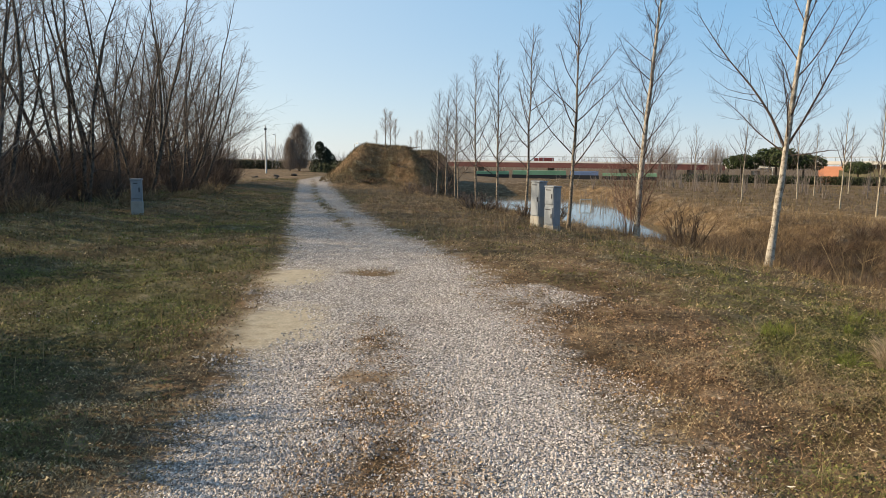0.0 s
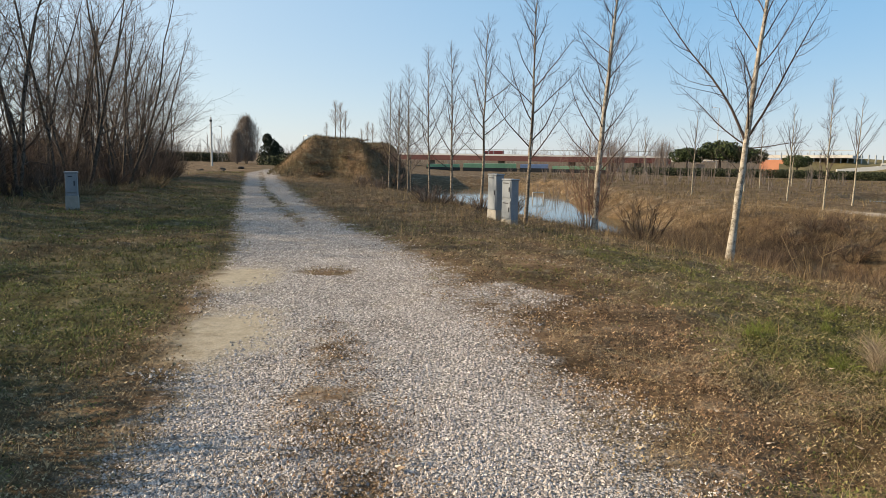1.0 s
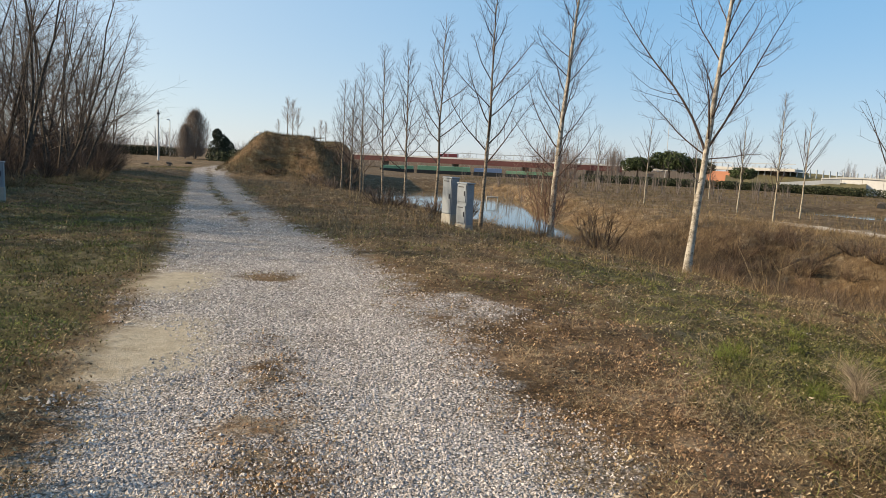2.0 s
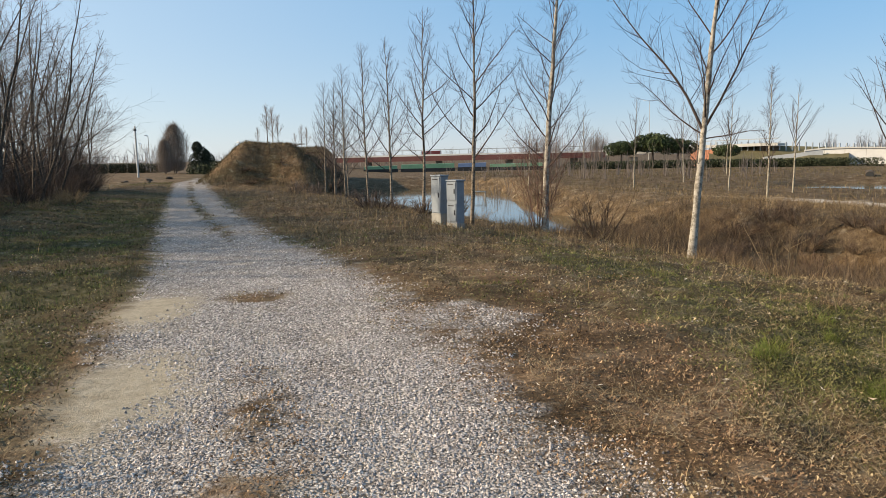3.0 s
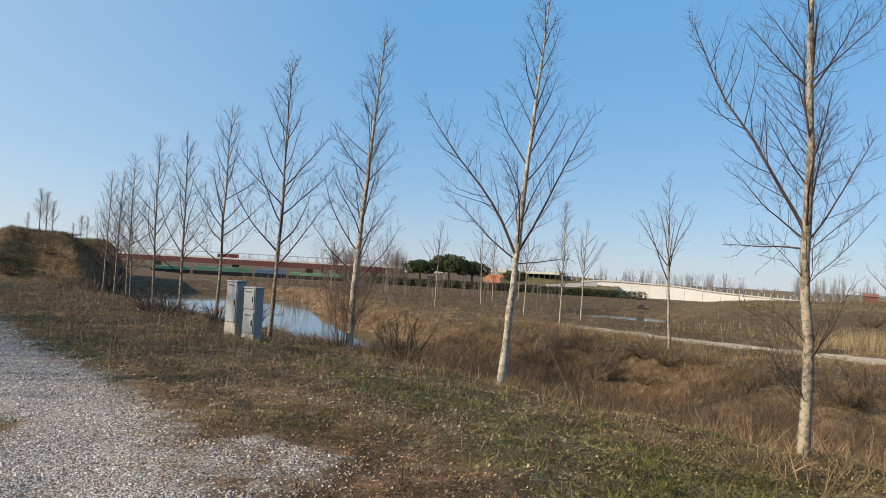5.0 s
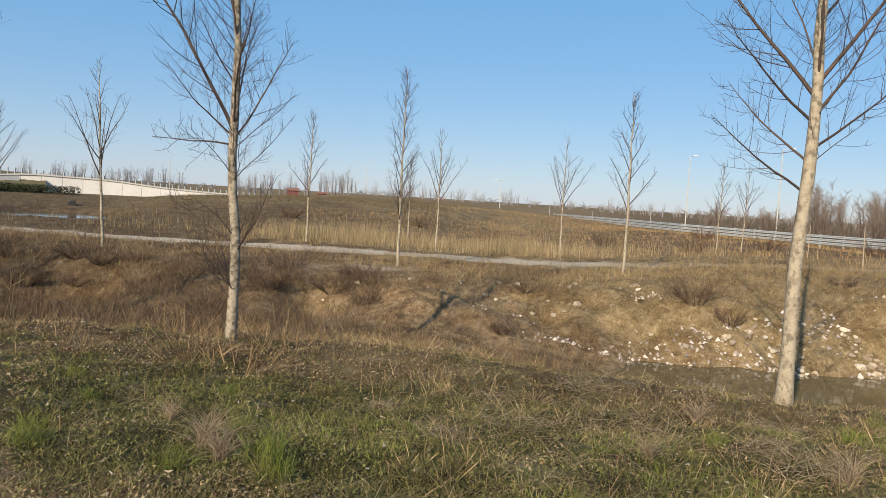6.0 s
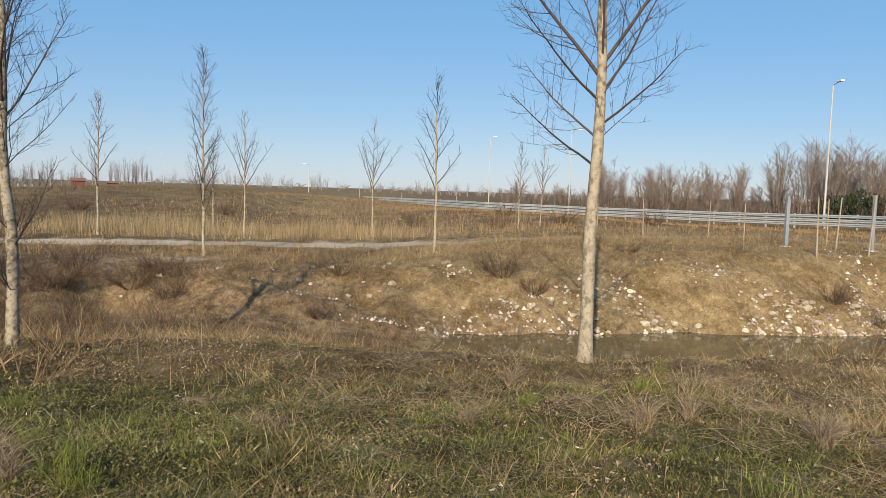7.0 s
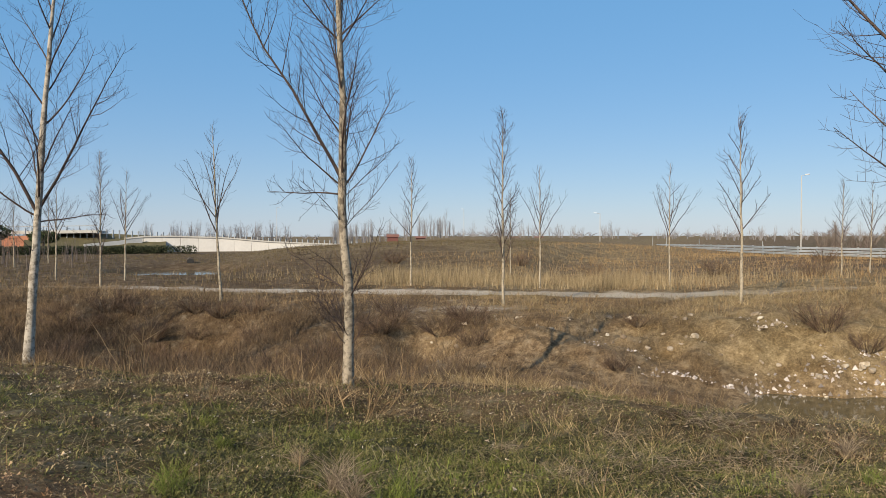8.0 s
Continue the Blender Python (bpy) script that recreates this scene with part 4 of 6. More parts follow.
for k, (u, v, sz) in enumerate(((7.5, -0.3, 1.0), (7.1, -0.9, 0.7), (7.3, -7.6, 0.9), (6.8, -8.4, 0.7), (5.9, 6.2, 0.8), (6.4, 8.8, 0.9), (5.9, 12.9, 1.0), (5.0, 12.4, 1.0), (6.2, 13.6, 1.1), (4.6, 13.4, 0.9), (5.3, 13.7, 1.1), (6.6, 14.4, 1.0), (4.9, 15.2, 0.9), (7.4, 16.5, 1.0), (6.9, 11.8, 0.7), (5.2, 3.4, 0.6), (8.1, 3.2, 0.6), (9.0, -3.5, 0.6), (19.5, -2.0, 1.2), (21.5, -5.0, 1.3), (24.0, 1.0, 1.2), (25.0, 6.0, 1.1), (22.0, -9.0, 1.2), (28.0, 10.0, 1.3), (26.0, 16.0, 1.3), (30.0, -4.0, 1.4))):
    x, y = row_xy(u, v)
    set_shrub(x, y, bank_heath[k % 3], BUSH_BROWN, "dead reddish-brown bush in dry grass", "bank_bush", "dead bushes on the bank and field", (sz * 1.1, sz * 1.1, sz * 0.75), 53 * k)
for k in range(26):
    v = rng.uniform(6.5, 19)
    x, y = row_xy(ditch_foot(v) + rng.uniform(-0.6, 4.0), v)
    sz = rng.uniform(0.5, 1.1)
    set_shrub(x, y, bank_heath[k % 3], BUSH_BROWN, "dead reddish-brown bush in dry grass", "bank_bush", "dead bushes on the bank and field", (sz * 1.3, sz * 1.3, sz * 0.7), 53 * k)
for k in range(16):
    x, y = row_xy(rng.uniform(-2.2, 1.2), rng.uniform(21, 44))
    s = rng.uniform(0.5, 1.1)
    set_shrub(x, y, heath[k % 3], TWIG_WOOD, "brown scrub along the pond edge", "pond_bush", "scrub beside the pond", (s, s, s), 31 * k)
for k in range(9):
    x, y = row_xy(rng.uniform(1.5, 4.5), rng.uniform(44, 60))
    set_shrub(x, y, heath[k % 3], TWIG_WOOD, "dark scrub at the far end of the pond", "pond_bush", "scrub beside the pond", (1.5, 1.5, 1.2), 31 * k)
mound_tree = grow(80, 3.4, 1.0, 0.04, 16, 0.42, rise=50, dense=0.9, twig=0.007)
for k, (az, d, sz) in enumerate(((-4.9, 57, 0.95), (-4.5, 58, 1.0), (-4.1, 57.5, 0.85), (-2.3, 60, 0.7), (-1.9, 61, 0.62), (-2.8, 60, 0.5), (-5.6, 58, 0.5))):
    set_tree(*polar(az, d), mound_tree, BARK_GREY, TWIG_FAR, "small bare tree on top of the mound", "trees on the mound", 60 * k, size=sz)

# ---- street cabinets ----
def cabinet(at, wide, deep, tall, doors, plinth, turn, label):
    """A grey glass-fibre cabinet on a plinth, its doors on the -y side."""
    c = thing("street_cabinet", at, label, "cabinet", "street cabinets", turn)
    w, d = wide / 2, deep / 2
    part("plinth", one_box(-w - 0.012, -d - 0.012, -0.15, w + 0.012, d + 0.012, plinth, bevel=0.012), CABINET_BASE, c, "pale chipped concrete plinth")
    part("body", one_box(-w, -d, plinth, w, d, tall - 0.035, bevel=0.01), CABINET, c)
    part("roof", one_box(-w - 0.02, -d - 0.025, tall - 0.035, w + 0.02, d + 0.02, tall, bevel=0.012), CABINET, c)
    for z0, z1 in doors:
        door = part("door", one_box(-w + 0.018, -d - 0.022, z0, w - 0.018, -d + 0.002, z1, bevel=0.008), CABINET, c)
        part("latch", one_box(w - 0.075, -d - 0.04, (z0 + z1) / 2 - 0.06, w - 0.045, -d - 0.02, (z0 + z1) / 2 + 0.06, bevel=0.006), DARK, door, "dark plastic latch")
        part("vent", one_box(-w + 0.07, -d - 0.026, z1 - 0.07, w - 0.10, -d - 0.02, z1 - 0.045, bevel=0.002), DARK, door)
    return c


def corner_at(x, y, wide, deep, turn):
    """The base place of a cabinet whose front right corner stands at x, y."""
    a = radians(turn)
    return x - (wide / 2) * math.cos(a) - (deep / 2) * math.sin(a), y - (wide / 2) * math.sin(a) + (deep / 2) * math.cos(a)


for x, y, wide, deep, tall, doors, plinth, turn, label in (
    (2.61, 19.45, 0.42, 0.22, 1.25, ((0.32, 1.20),), 0.30, -66, "tall grey single-door street cabinet on a concrete plinth"),
    (2.90, 18.85, 0.42, 0.22, 1.16, ((0.16, 0.60), (0.68, 1.11)), 0.12, -66, "grey two-door street cabinet on a low plinth"),
):
    px, py = corner_at(x, y, wide, deep, turn)
    cabinet((px, py, h(px, py)), wide, deep, tall, doors, plinth, turn, label)
cabinet((-8.0, 19.1, h(-8.0, 19.1)), 0.27, 0.20, 0.95, ((0.44, 0.89),), 0.36, 16, "weathered blue-grey street cabinet at the thicket edge")


# ---- guard rail and road beyond the field ----
def spot(az, d, el):
    """A place by compass angle, distance and angle above eye level."""
    x, y = polar(az, d)
    return Vector((x, y, 1.55 + d * math.tan(radians(el))))


RAIL = [spot(a, d, e + 0.22) for a, d, e in ((121, 50.5, -1.0), (116.8, 53, -1.03), (110.8, 57, -1.09), (102.8, 62, -1.18), (93.6, 70, -1.16), (84.5, 80, -1.02), (80.5, 92, -0.93), (77, 107, -0.88), (75.0, 121, -0.86))]
rail = thing("guardrail", (0, 0, 0), "galvanised triple-beam guard rail along a raised road", "guardrail")
length = [0.0]
for a, b in zip(RAIL, RAIL[1:]):
    length.append(length[-1] + (b - a).length)


def on_rail(s):
    return Vector([float(np.interp(s, length, [p[k] for p in RAIL])) for k in range(3)])


post_mesh = bpy.data.meshes.new("post")
bm = box(bmesh.new(), -0.05, -0.06, -1.4, 0.05, 0.06, 0.0, bevel=0.01)
bm.to_mesh(post_mesh)
bm.free()
post_mesh.materials.append(STEEL)
k = 0
while k * 2.25 < length[-1]:
    p, q = on_rail(k * 2.25), on_rail(k * 2.25 + 0.5)
    ob = new("post", post_mesh)
    ob.parent = rail
    ob.matrix_local = Matrix.Translation(p + Vector((0, 0, 0.04))) @ pose(0, 0, 0, 0, 0, math.degrees(math.atan2((q - p).y, (q - p).x)))
    k += 1
WAVE = [(0.0, -0.105), (0.06, -0.08), (0.06, -0.04), (0.0, -0.012), (0.0, 0.012), (0.06, 0.04), (0.06, 0.08), (0.0, 0.105)]
for level in (-0.12, -0.42, -0.70):
    bm = bmesh.new()
    rows = []
    for s in np.arange(0, length[-1] + 0.1, 2.25):
        p, q = on_rail(s), on_rail(min(s + 0.5, length[-1]))
        n = Vector((-(q - p).y, (q - p).x, 0)).normalized() if (q - p).length > 1e-4 else n
        rows.append([bm.verts.new(p + n * (0.08 + o) + Vector((0, 0, level + z * 0.95))) for o, z in WAVE])
    for a, b in zip(rows, rows[1:]):
        for i in range(len(WAVE) - 1):
            bm.faces.new((a[i], b[i], b[i + 1], a[i + 1]))
    beam = part("beam", bm, STEEL, rail)
    mod = beam.modifiers.new("thick", "SOLIDIFY")
    mod.thickness = 0.006


def lamp_post(x, y, z, tall, arm_turn, label="tall grey steel street lamp with a flat head"):
    t = thing("street_lamp", (x, y, z), label, "street lamp", "street lamps", arm_turn)
    part("pole", one_rod((0, 0, -0.6), (0, 0, tall), 0.09, 0.05), POLE_GREY, t)
    part("arm", one_rod((0, 0, tall - 0.05), (0.9, 0, tall + 0.1), 0.03), POLE_GREY, t)
    part("lamp_head", one_box(0.7, -0.16, tall + 0.06, 1.35, 0.16, tall + 0.18, bevel=0.04), WHITE, t)
    return t


def mast(az, d, top, turn=0.0, label="tall grey steel street lamp with a flat head"):
    x, y = polar(az, d)
    z = h(x, y)
    lamp_post(x, y, z, 1.55 + d * math.tan(radians(top)) - z, turn, label)


mast(109.0, 66, 8.0, 190, "tall pale street lamp behind the guard rail")
for az, d, el in ((85, 120, 4.2), (91.2, 95, 4.9), (46, 250, 2.2), (60.5, 240, 2.1), (57, 260, 1.6), (24.6, 172, 3.75), (-13.2, 120, 1.85), (-13.6, 170, 1.3), (-7.1, 125, 1.3), (2.9, 175, 2.0), (71, 150, 1.7)):
    mast(az, d, el, az * 7)


def chevron(az, d, el):
    p = spot(az, d, el)
    t = thing("chevron_sign", (p.x, p.y, p.z - 0.6), "black and white chevron sign on a bend", "road sign", "chevron signs", 90 - az)
    part("pole", one_rod((0, 0.04, -1.2), (0, 0.04, 0.9), 0.035), STEEL, t)
    part("board", one_box(-0.32, -0.02, 0.25, 0.32, 0.0, 0.9, bevel=0.01), BLACK, t)
    bm = bmesh.new()
    pts = [(-0.18, 0.84), (0.04, 0.84), (0.22, 0.575), (0.04, 0.31), (-0.18, 0.31), (0.0, 0.575)]
    front = [bm.verts.new((x, -0.03, z)) for x, z in pts]
    back = [bm.verts.new((x, -0.022, z)) for x, z in pts]
    bm.faces.new(front[:3] + front[5:])
    bm.faces.new(front[2:])
    for i in range(6):
        bm.faces.new((front[i], back[i], back[(i + 1) % 6], front[(i + 1) % 6]))
    part("chevron", bm, WHITE, t, "white painted arrow")


for az, d, el in ((74.9, 112, -0.02), (75.9, 108, -0.2), (78.2, 101, -0.42), (82.5, 88, -0.6)):
    chevron(az, d, el)

# stakes and steel posts on the far bank
for az, d, top, wide, steel in ((106.4, 21.1, 0.17, 0.045, True), (108.4, 19.2, 0.29, 0.022, False), (109.0, 21.4, 0.13, 0.018, False), (109.5, 20.2, 0.28, 0.02, False), (111.5, 20.2, 0.5, 0.02, False), (111.7, 21.0, 0.5, 0.035, True), (113.1, 20.4, 0.46, 0.02, False), (114.8, 20.9, -0.9, 0.04, True), (103.6, 18.6, -0.34, 0.016, False), (96.6, 23.5, -0.2, 0.018, False), (101.2, 22.8, -0.2, 0.016, False), (93.2, 27, -0.3, 0.016, False)):
    x, y = polar(az, d)
    z = h(x, y)
    top = 1.55 + d * math.tan(radians(top)) - z
    p = thing("fence_post" if steel else "tree_stake", (x, y, z), "galvanised steel fence post on the far bank" if steel else "thin weathered wooden stake in dry grass", "post" if steel else "stake", "posts on the far bank", az)
    if steel:
        part("shaft", one_box(-wide, -wide, -0.3, wide, wide, top, bevel=0.006), POST_STEEL, p)
        part("footing", one_box(-0.11, -0.11, -0.2, 0.11, 0.11, 0.02, bevel=0.02), CONCRETE, p)
    else:
        part("shaft", one_rod((0, 0, -0.3), (0.08 * wide / 0.02 * math.sin(az * 9), 0.04, top), wide, wide * 0.7, 6), STAKE, p)

# culvert head with a rail, at the end of the canal
cx, cy = polar(117.0, 19.0)
cz = h(cx, cy)
culvert = thing("culvert_head", (cx, cy, cz), "grey concrete culvert head with a white pipe rail", "culvert", turn=-25)
part("headwall", one_box(-0.9, -0.25, -1.6, 1.6, 0.25, 0.55, bevel=0.03), CONCRETE, culvert)
for k, px in enumerate((-0.75, 0.35, 1.45)):
    part("rail_post", one_rod((px, 0, 0.5), (px, 0, 1.3), 0.035), WHITE, culvert)
for pz in (0.85, 1.26):
    part("rail_pipe", one_rod((-0.8, 0, pz), (1.5, 0, pz), 0.025), WHITE, culvert)

# ---- overpass, retaining wall and what stands round them ----
def strip(bm, a, b, low, high, deep):
    """A slab between two places of the plan, from low to high, deep metres thick away from the walk."""
    a, b = Vector((a[0], a[1], 0)), Vector((b[0], b[1], 0))
    n = Vector((-(b - a).y, (b - a).x, 0)).normalized() * deep
    v = [bm.verts.new((p.x, p.y, z)) for p, z in ((a, low[0]), (b, low[1]), (b + n, low[1]), (a + n, low[0]), (a, high[0]), (b, high[1]), (b + n, high[1]), (a + n, high[0]))]
    for f in ((0, 1, 5, 4), (1, 2, 6, 5), (2, 3, 7, 6), (3, 0, 4, 7), (4, 5, 6, 7), (3, 2, 1, 0)):
        bm.faces.new([v[i] for i in f])
    return bm


def high(d, el):
    return 1.55 + d * math.tan(radians(el))


D_W, D_E = 172.0, 150.0
west, mid, east = polar(-2, D_W), polar(21.4, 160), polar(33.5, D_E)
bridge = thing("overpass", (0, 0, 0), "long low road overpass with a dull red girder", "bridge")
part("girder", strip(bmesh.new(), west, mid, (high(D_W, -0.36), high(160, -0.36)), (high(D_W, 0.0), high(160, 0.06)), 6), RED, bridge, "dull red painted steel girder")
part("deck", strip(bmesh.new(), west, mid, (high(D_W, 0.0), high(160, 0.06)), (high(D_W, 0.12), high(160, 0.18)), 9), WALL_WHITE, bridge, "pale concrete deck edge")
part("deck", strip(bmesh.new(), mid, east, (high(160, 0.06), high(D_E, 0.26)), (high(160, 0.2), high(D_E, 0.42)), 9), CONCRETE, bridge)
part("beam", strip(bmesh.new(), mid, polar(27.7, 155), (high(160, -0.2), high(155, 0.0)), (high(160, 0.06), high(155, 0.15)), 5), CONCRETE, bridge)
for az, d in ((3, 168), (8.5, 166), (14, 163), (19, 161), (23.5, 158)):
    x, y = polar(az, d + 3)
    part("pier", one_box(x - 0.7, y - 0.7, -3.0, x + 0.7, y + 0.7, high(d, -0.38), bevel=0.08), CONCRETE, bridge)
part("abutment", strip(bmesh.new(), polar(27.6, 152), polar(29.2, 150.5), (-2.5, -2.5), (high(151, 0.05), high(151, 0.05)), 8), ORANGE, bridge, "orange painted abutment")
part("parapet", strip(bmesh.new(), polar(26.5, 155), east, (high(155, 0.22), high(D_E, 0.3)), (high(155, 0.38), high(D_E, 0.46)), 0.4), CONCRETE, bridge)
for k in range(46):
    az = -1 + k * 0.74
    d = float(np.interp(az, [-2, 21.4, 33.5], [D_W, 160, D_E]))
    x, y = polar(az, d + 0.5)
    z = high(d, float(np.interp(az, [-2, 21.4, 33.5], [0.14, 0.2, 0.42])))
    part("rail_post", one_box(x - 0.06, y - 0.06, z - 0.1, x + 0.06, y + 0.06, z + 1.0), STEEL, bridge)
part("hand_rail", strip(bmesh.new(), west, mid, (high(D_W, 0.14) + 0.85, high(160, 0.2) + 0.85), (high(D_W, 0.14) + 1.0, high(160, 0.2) + 1.0), 0.1), STEEL, bridge)
part("hand_rail", strip(bmesh.new(), mid, east, (high(160, 0.2) + 0.85, high(D_E, 0.42) + 0.85), (high(160, 0.2) + 1.0, high(D_E, 0.42) + 1.0), 0.1), STEEL, bridge)

ramp = thing("ramp_embankment", (0, 0, 0), "grassy road ramp behind the retaining wall", "embankment", kind="structure")
bm = bmesh.new()
rows = []
for az in np.linspace(28.9, 38.0, 12):
    crest = float(np.interp(az, [28.9, 34, 38], [0.27, 0.22, 0.0]))
    rows.append([bm.verts.new((*polar(az, d), z)) for d, z in ((141 + 0.4 * math.sin(az * 3), -2.6), (147, high(147, -0.65) + 0.15 * math.sin(az * 5)), (155, high(155, crest)), (168, high(168, crest)), (170, -3))])
for a, b in zip(rows, rows[1:]):
    for q in range(4):
        bm.faces.new((a[q], b[q], b[q + 1], a[q + 1]))
part("bank", bm, OLIVE, ramp)
wall = thing("retaining_wall", (0, 0, 0), "long pale concrete retaining wall of a road ramp", "wall")
angles = np.linspace(35.2, 53, 15)
tops = np.interp(angles, [33, 37, 42, 45.2, 48.6, 53], [-0.4, -0.02, -0.14, -0.45, -0.62, -0.78])
for a, b, ta, tb in zip(angles, angles[1:], tops, tops[1:]):
    part("panel", strip(bmesh.new(), polar(a, 150), polar(b - 0.02, 150), (-3.5, -3.5), (high(150, ta), high(150, tb)), 0.5), WALL_WHITE, wall)
    part("coping", strip(bmesh.new(), polar(a, 149.8), polar(b, 149.8), (high(150, ta), high(150, tb)), (high(150, ta) + 0.25, high(150, tb) + 0.25), 0.9), CONCRETE, wall)
part("wing", strip(bmesh.new(), polar(32.6, 146), polar(36.4, 149), (-3.5, -3.5), (high(146, -0.55), high(149, -0.15)), 0.5), WALL_WHITE, wall)
fence = thing("ramp_railing", (0, 0, 0), "grey steel railing along the road ramp", "railing")
for k in range(56):
    az = 29 + k * 0.42
    z = high(151, float(np.interp(az, [29, 33, 37, 42, 45.2, 48.6, 53], [0.3, 0.28, 0.05, -0.1, -0.4, -0.57, -0.74])))
    x, y = polar(az, 152)
    part("post", one_box(x - 0.09, y - 0.09, z - 1.0, x + 0.09, y + 0.09, z + 0.75), STEEL, fence)


def lorry(az, d, base):
    p = spot(az, d, base)
    t = thing("lorry", (p.x, p.y, p.z), "red box lorry crossing the overpass", "lorry", turn=-6)
    t.scale = (0.7, 0.7, 0.7)
    part("cargo_box", one_box(-2.6, -1.2, 0.75, 2.6, 1.2, 2.3, bevel=0.05), LORRY_RED, t)
    cab = part("cab", one_box(-4.3, -1.15, 0.5, -2.75, 1.15, 2.15, bevel=0.12), LORRY_RED, t)
    part("windscreen", one_box(-4.33, -0.95, 1.3, -4.25, 0.95, 1.95, bevel=0.02), GLASS_DARK, cab)
    part("chassis", one_box(-4.2, -0.9, 0.5, 2.5, 0.9, 0.75), BLACK, t)
    for wx in (-3.5, 1.0, 1.9):
        for wy in (-1.0, 1.0):
            part("wheel", one_rod((wx, wy - 0.13, 0.45), (wx, wy + 0.13, 0.45), 0.45, sides=14), TYRE, t)


lorry(8.1, 176, -0.1)


def shed(az0, az1, d, lo, hi, material, label):
    a, b = polar(az0, d), polar(az1, d)
    t = thing("tarpaulin_stack", (0, 0, 0), label, "stack", "covered stacks below the overpass")
    part("cover", strip(bmesh.new(), a, b, (high(d, lo) - 0.8, high(d, lo) - 0.8), (high(d, hi), high(d, hi) + 0.1), 3), material, t)
    part("hem", strip(bmesh.new(), polar(az0 - 0.05, d - 0.2), polar(az1 + 0.05, d - 0.2), (high(d, lo) - 0.9, high(d, lo) - 0.9), (high(d, lo) + 0.05, high(d, lo) + 0.05), 0.3), BLACK, t)


for az0, az1, lo, hi, mat, lab in ((2.6, 5.2, -0.95, -0.72, GREEN_SHEET, "green tarpaulin over a long low stack"), (5.5, 9.7, -0.95, -0.62, GREEN_SHEET, "bright green tarpaulin over a long low stack"), (10.0, 12.2, -0.92, -0.62, BLUE_SHEET, "blue-grey tarpaulin over a stack"), (12.5, 16.6, -0.95, -0.72, GREEN_SHEET, "green tarpaulin over a low stack")):
    shed(az0, az1, 138, lo, hi, mat, lab)


def farm_shed(az, d, wide, base, tall):
    x, y = polar(az, d)
    t = thing("farm_shed", (x, y, base), "dull red farm shed far across the fields", "shed", "far farm sheds", -az)
    part("wall", one_box(-wide / 2, -3, -2, wide / 2, 3, tall * 0.7), RED, t)
    bm = bmesh.new()
    pts = [(-wide / 2 - 0.3, -3.4, tall * 0.68), (wide / 2 + 0.3, -3.4, tall * 0.68), (wide / 2 + 0.3, 0, tall), (-wide / 2 - 0.3, 0, tall), (wide / 2 + 0.3, 3.4, tall * 0.68), (-wide / 2 - 0.3, 3.4, tall * 0.68)]
    v = [bm.verts.new(p) for p in pts]
    bm.faces.new(v[:4])
    bm.faces.new((v[3], v[2], v[4], v[5]))
    part("roof", bm, TILE_ROOF, t)


for az, d, wide, tall in ((54.9, 235, 3.4, 2.6), (57.1, 240, 3.0, 2.0), (64.5, 300, 5.0, 2.2), (66.3, 310, 4.0, 2.4)):
    farm_shed(az, d, wide, 1.55 + d * math.tan(radians(-0.5)), tall)


# ---- distant trees ----
def leafy(seed, centres, radii, n, leaf):
    """A crown of many small leaf clumps inside a few overlapping lobes, with gaps."""
    r = np.random.RandomState(seed)
    k = r.randint(0, len(centres), n)
    d = r.normal(0, 1, (n, 3))
    d /= np.linalg.norm(d, axis=1)[:, None]
    p = np.array(centres)[k] + d * np.array(radii)[k] * (0.55 + 0.5 * r.rand(n, 1) ** 0.5)
    a, b = r.normal(0, 1, (n, 3)), r.normal(0, 1, (n, 3))
    a, b = a / np.linalg.norm(a, axis=1)[:, None] * leaf, b / np.linalg.norm(b, axis=1)[:, None] * leaf
    verts = np.stack([p - a, p + b, p + a], 1).reshape(-1, 3)
    return mesh_of("crown", verts, np.arange(3 * n).reshape(-1, 3))


def set_leafy(az, d, me, trunk_h, r, material, label, name, group, size=1.0, turn=0.0):
    x, y = polar(az, d)
    t = thing(name, (x, y, h(x, y)), label, "tree", group, turn)
    t.scale = (size,) * 3
    part("trunk", one_rod((0, 0, -0.3), (0, 0, trunk_h), r, r * 0.7), BARK_WOOD, t)
    part("crown", me, material, t)
    return t


pine = leafy(201, [(0, 0, 3.6), (1.6, 0.3, 3.3), (-1.6, -0.2, 3.3), (0.2, 1.2, 3.4), (0, -1.2, 3.4)], [(1.7, 1.6, 1.1)] * 5, 3800, 0.22)
for k, (az, sz) in enumerate(((22.6, 1.08), (24.9, 1.36), (26.7, 1.12), (30.1, 0.85))):
    set_leafy(az, 142, pine, 3.2, 0.2, PINE, "round-topped dark green stone pine", "pine_tree", "pines by the abutment", sz, 80 * k)
hedge_mesh = leafy(202, [(k * 0.9, 0.2 * math.sin(k * 2.1), 0.75) for k in range(-6, 7)], [(0.9, 0.8, 0.75)] * 13, 2600, 0.16)
for k in range(9):
    x, y = polar(21 + k * 2.05, 128)
    ob = tagged(part("hedge", hedge_mesh, HEDGE), "clipped dark green hedge below the ramp", "hedge", "hedges below the ramp")
    ob.matrix_world = pose(x, y, h(x, y) - 0.15, 0, 0, -20 - 2 * k)
for k in range(5):
    x, y = polar(-18.5 + k * 1.25, 118)
    ob = tagged(part("hedge", hedge_mesh, HEDGE), "dark evergreen hedge at the field end", "hedge", "hedge at the field end")
    ob.matrix_world = pose(x, y, h(x, y) - 0.1, 0, 0, 14) @ Matrix.Diagonal((0.4, 1, 1.0, 1))
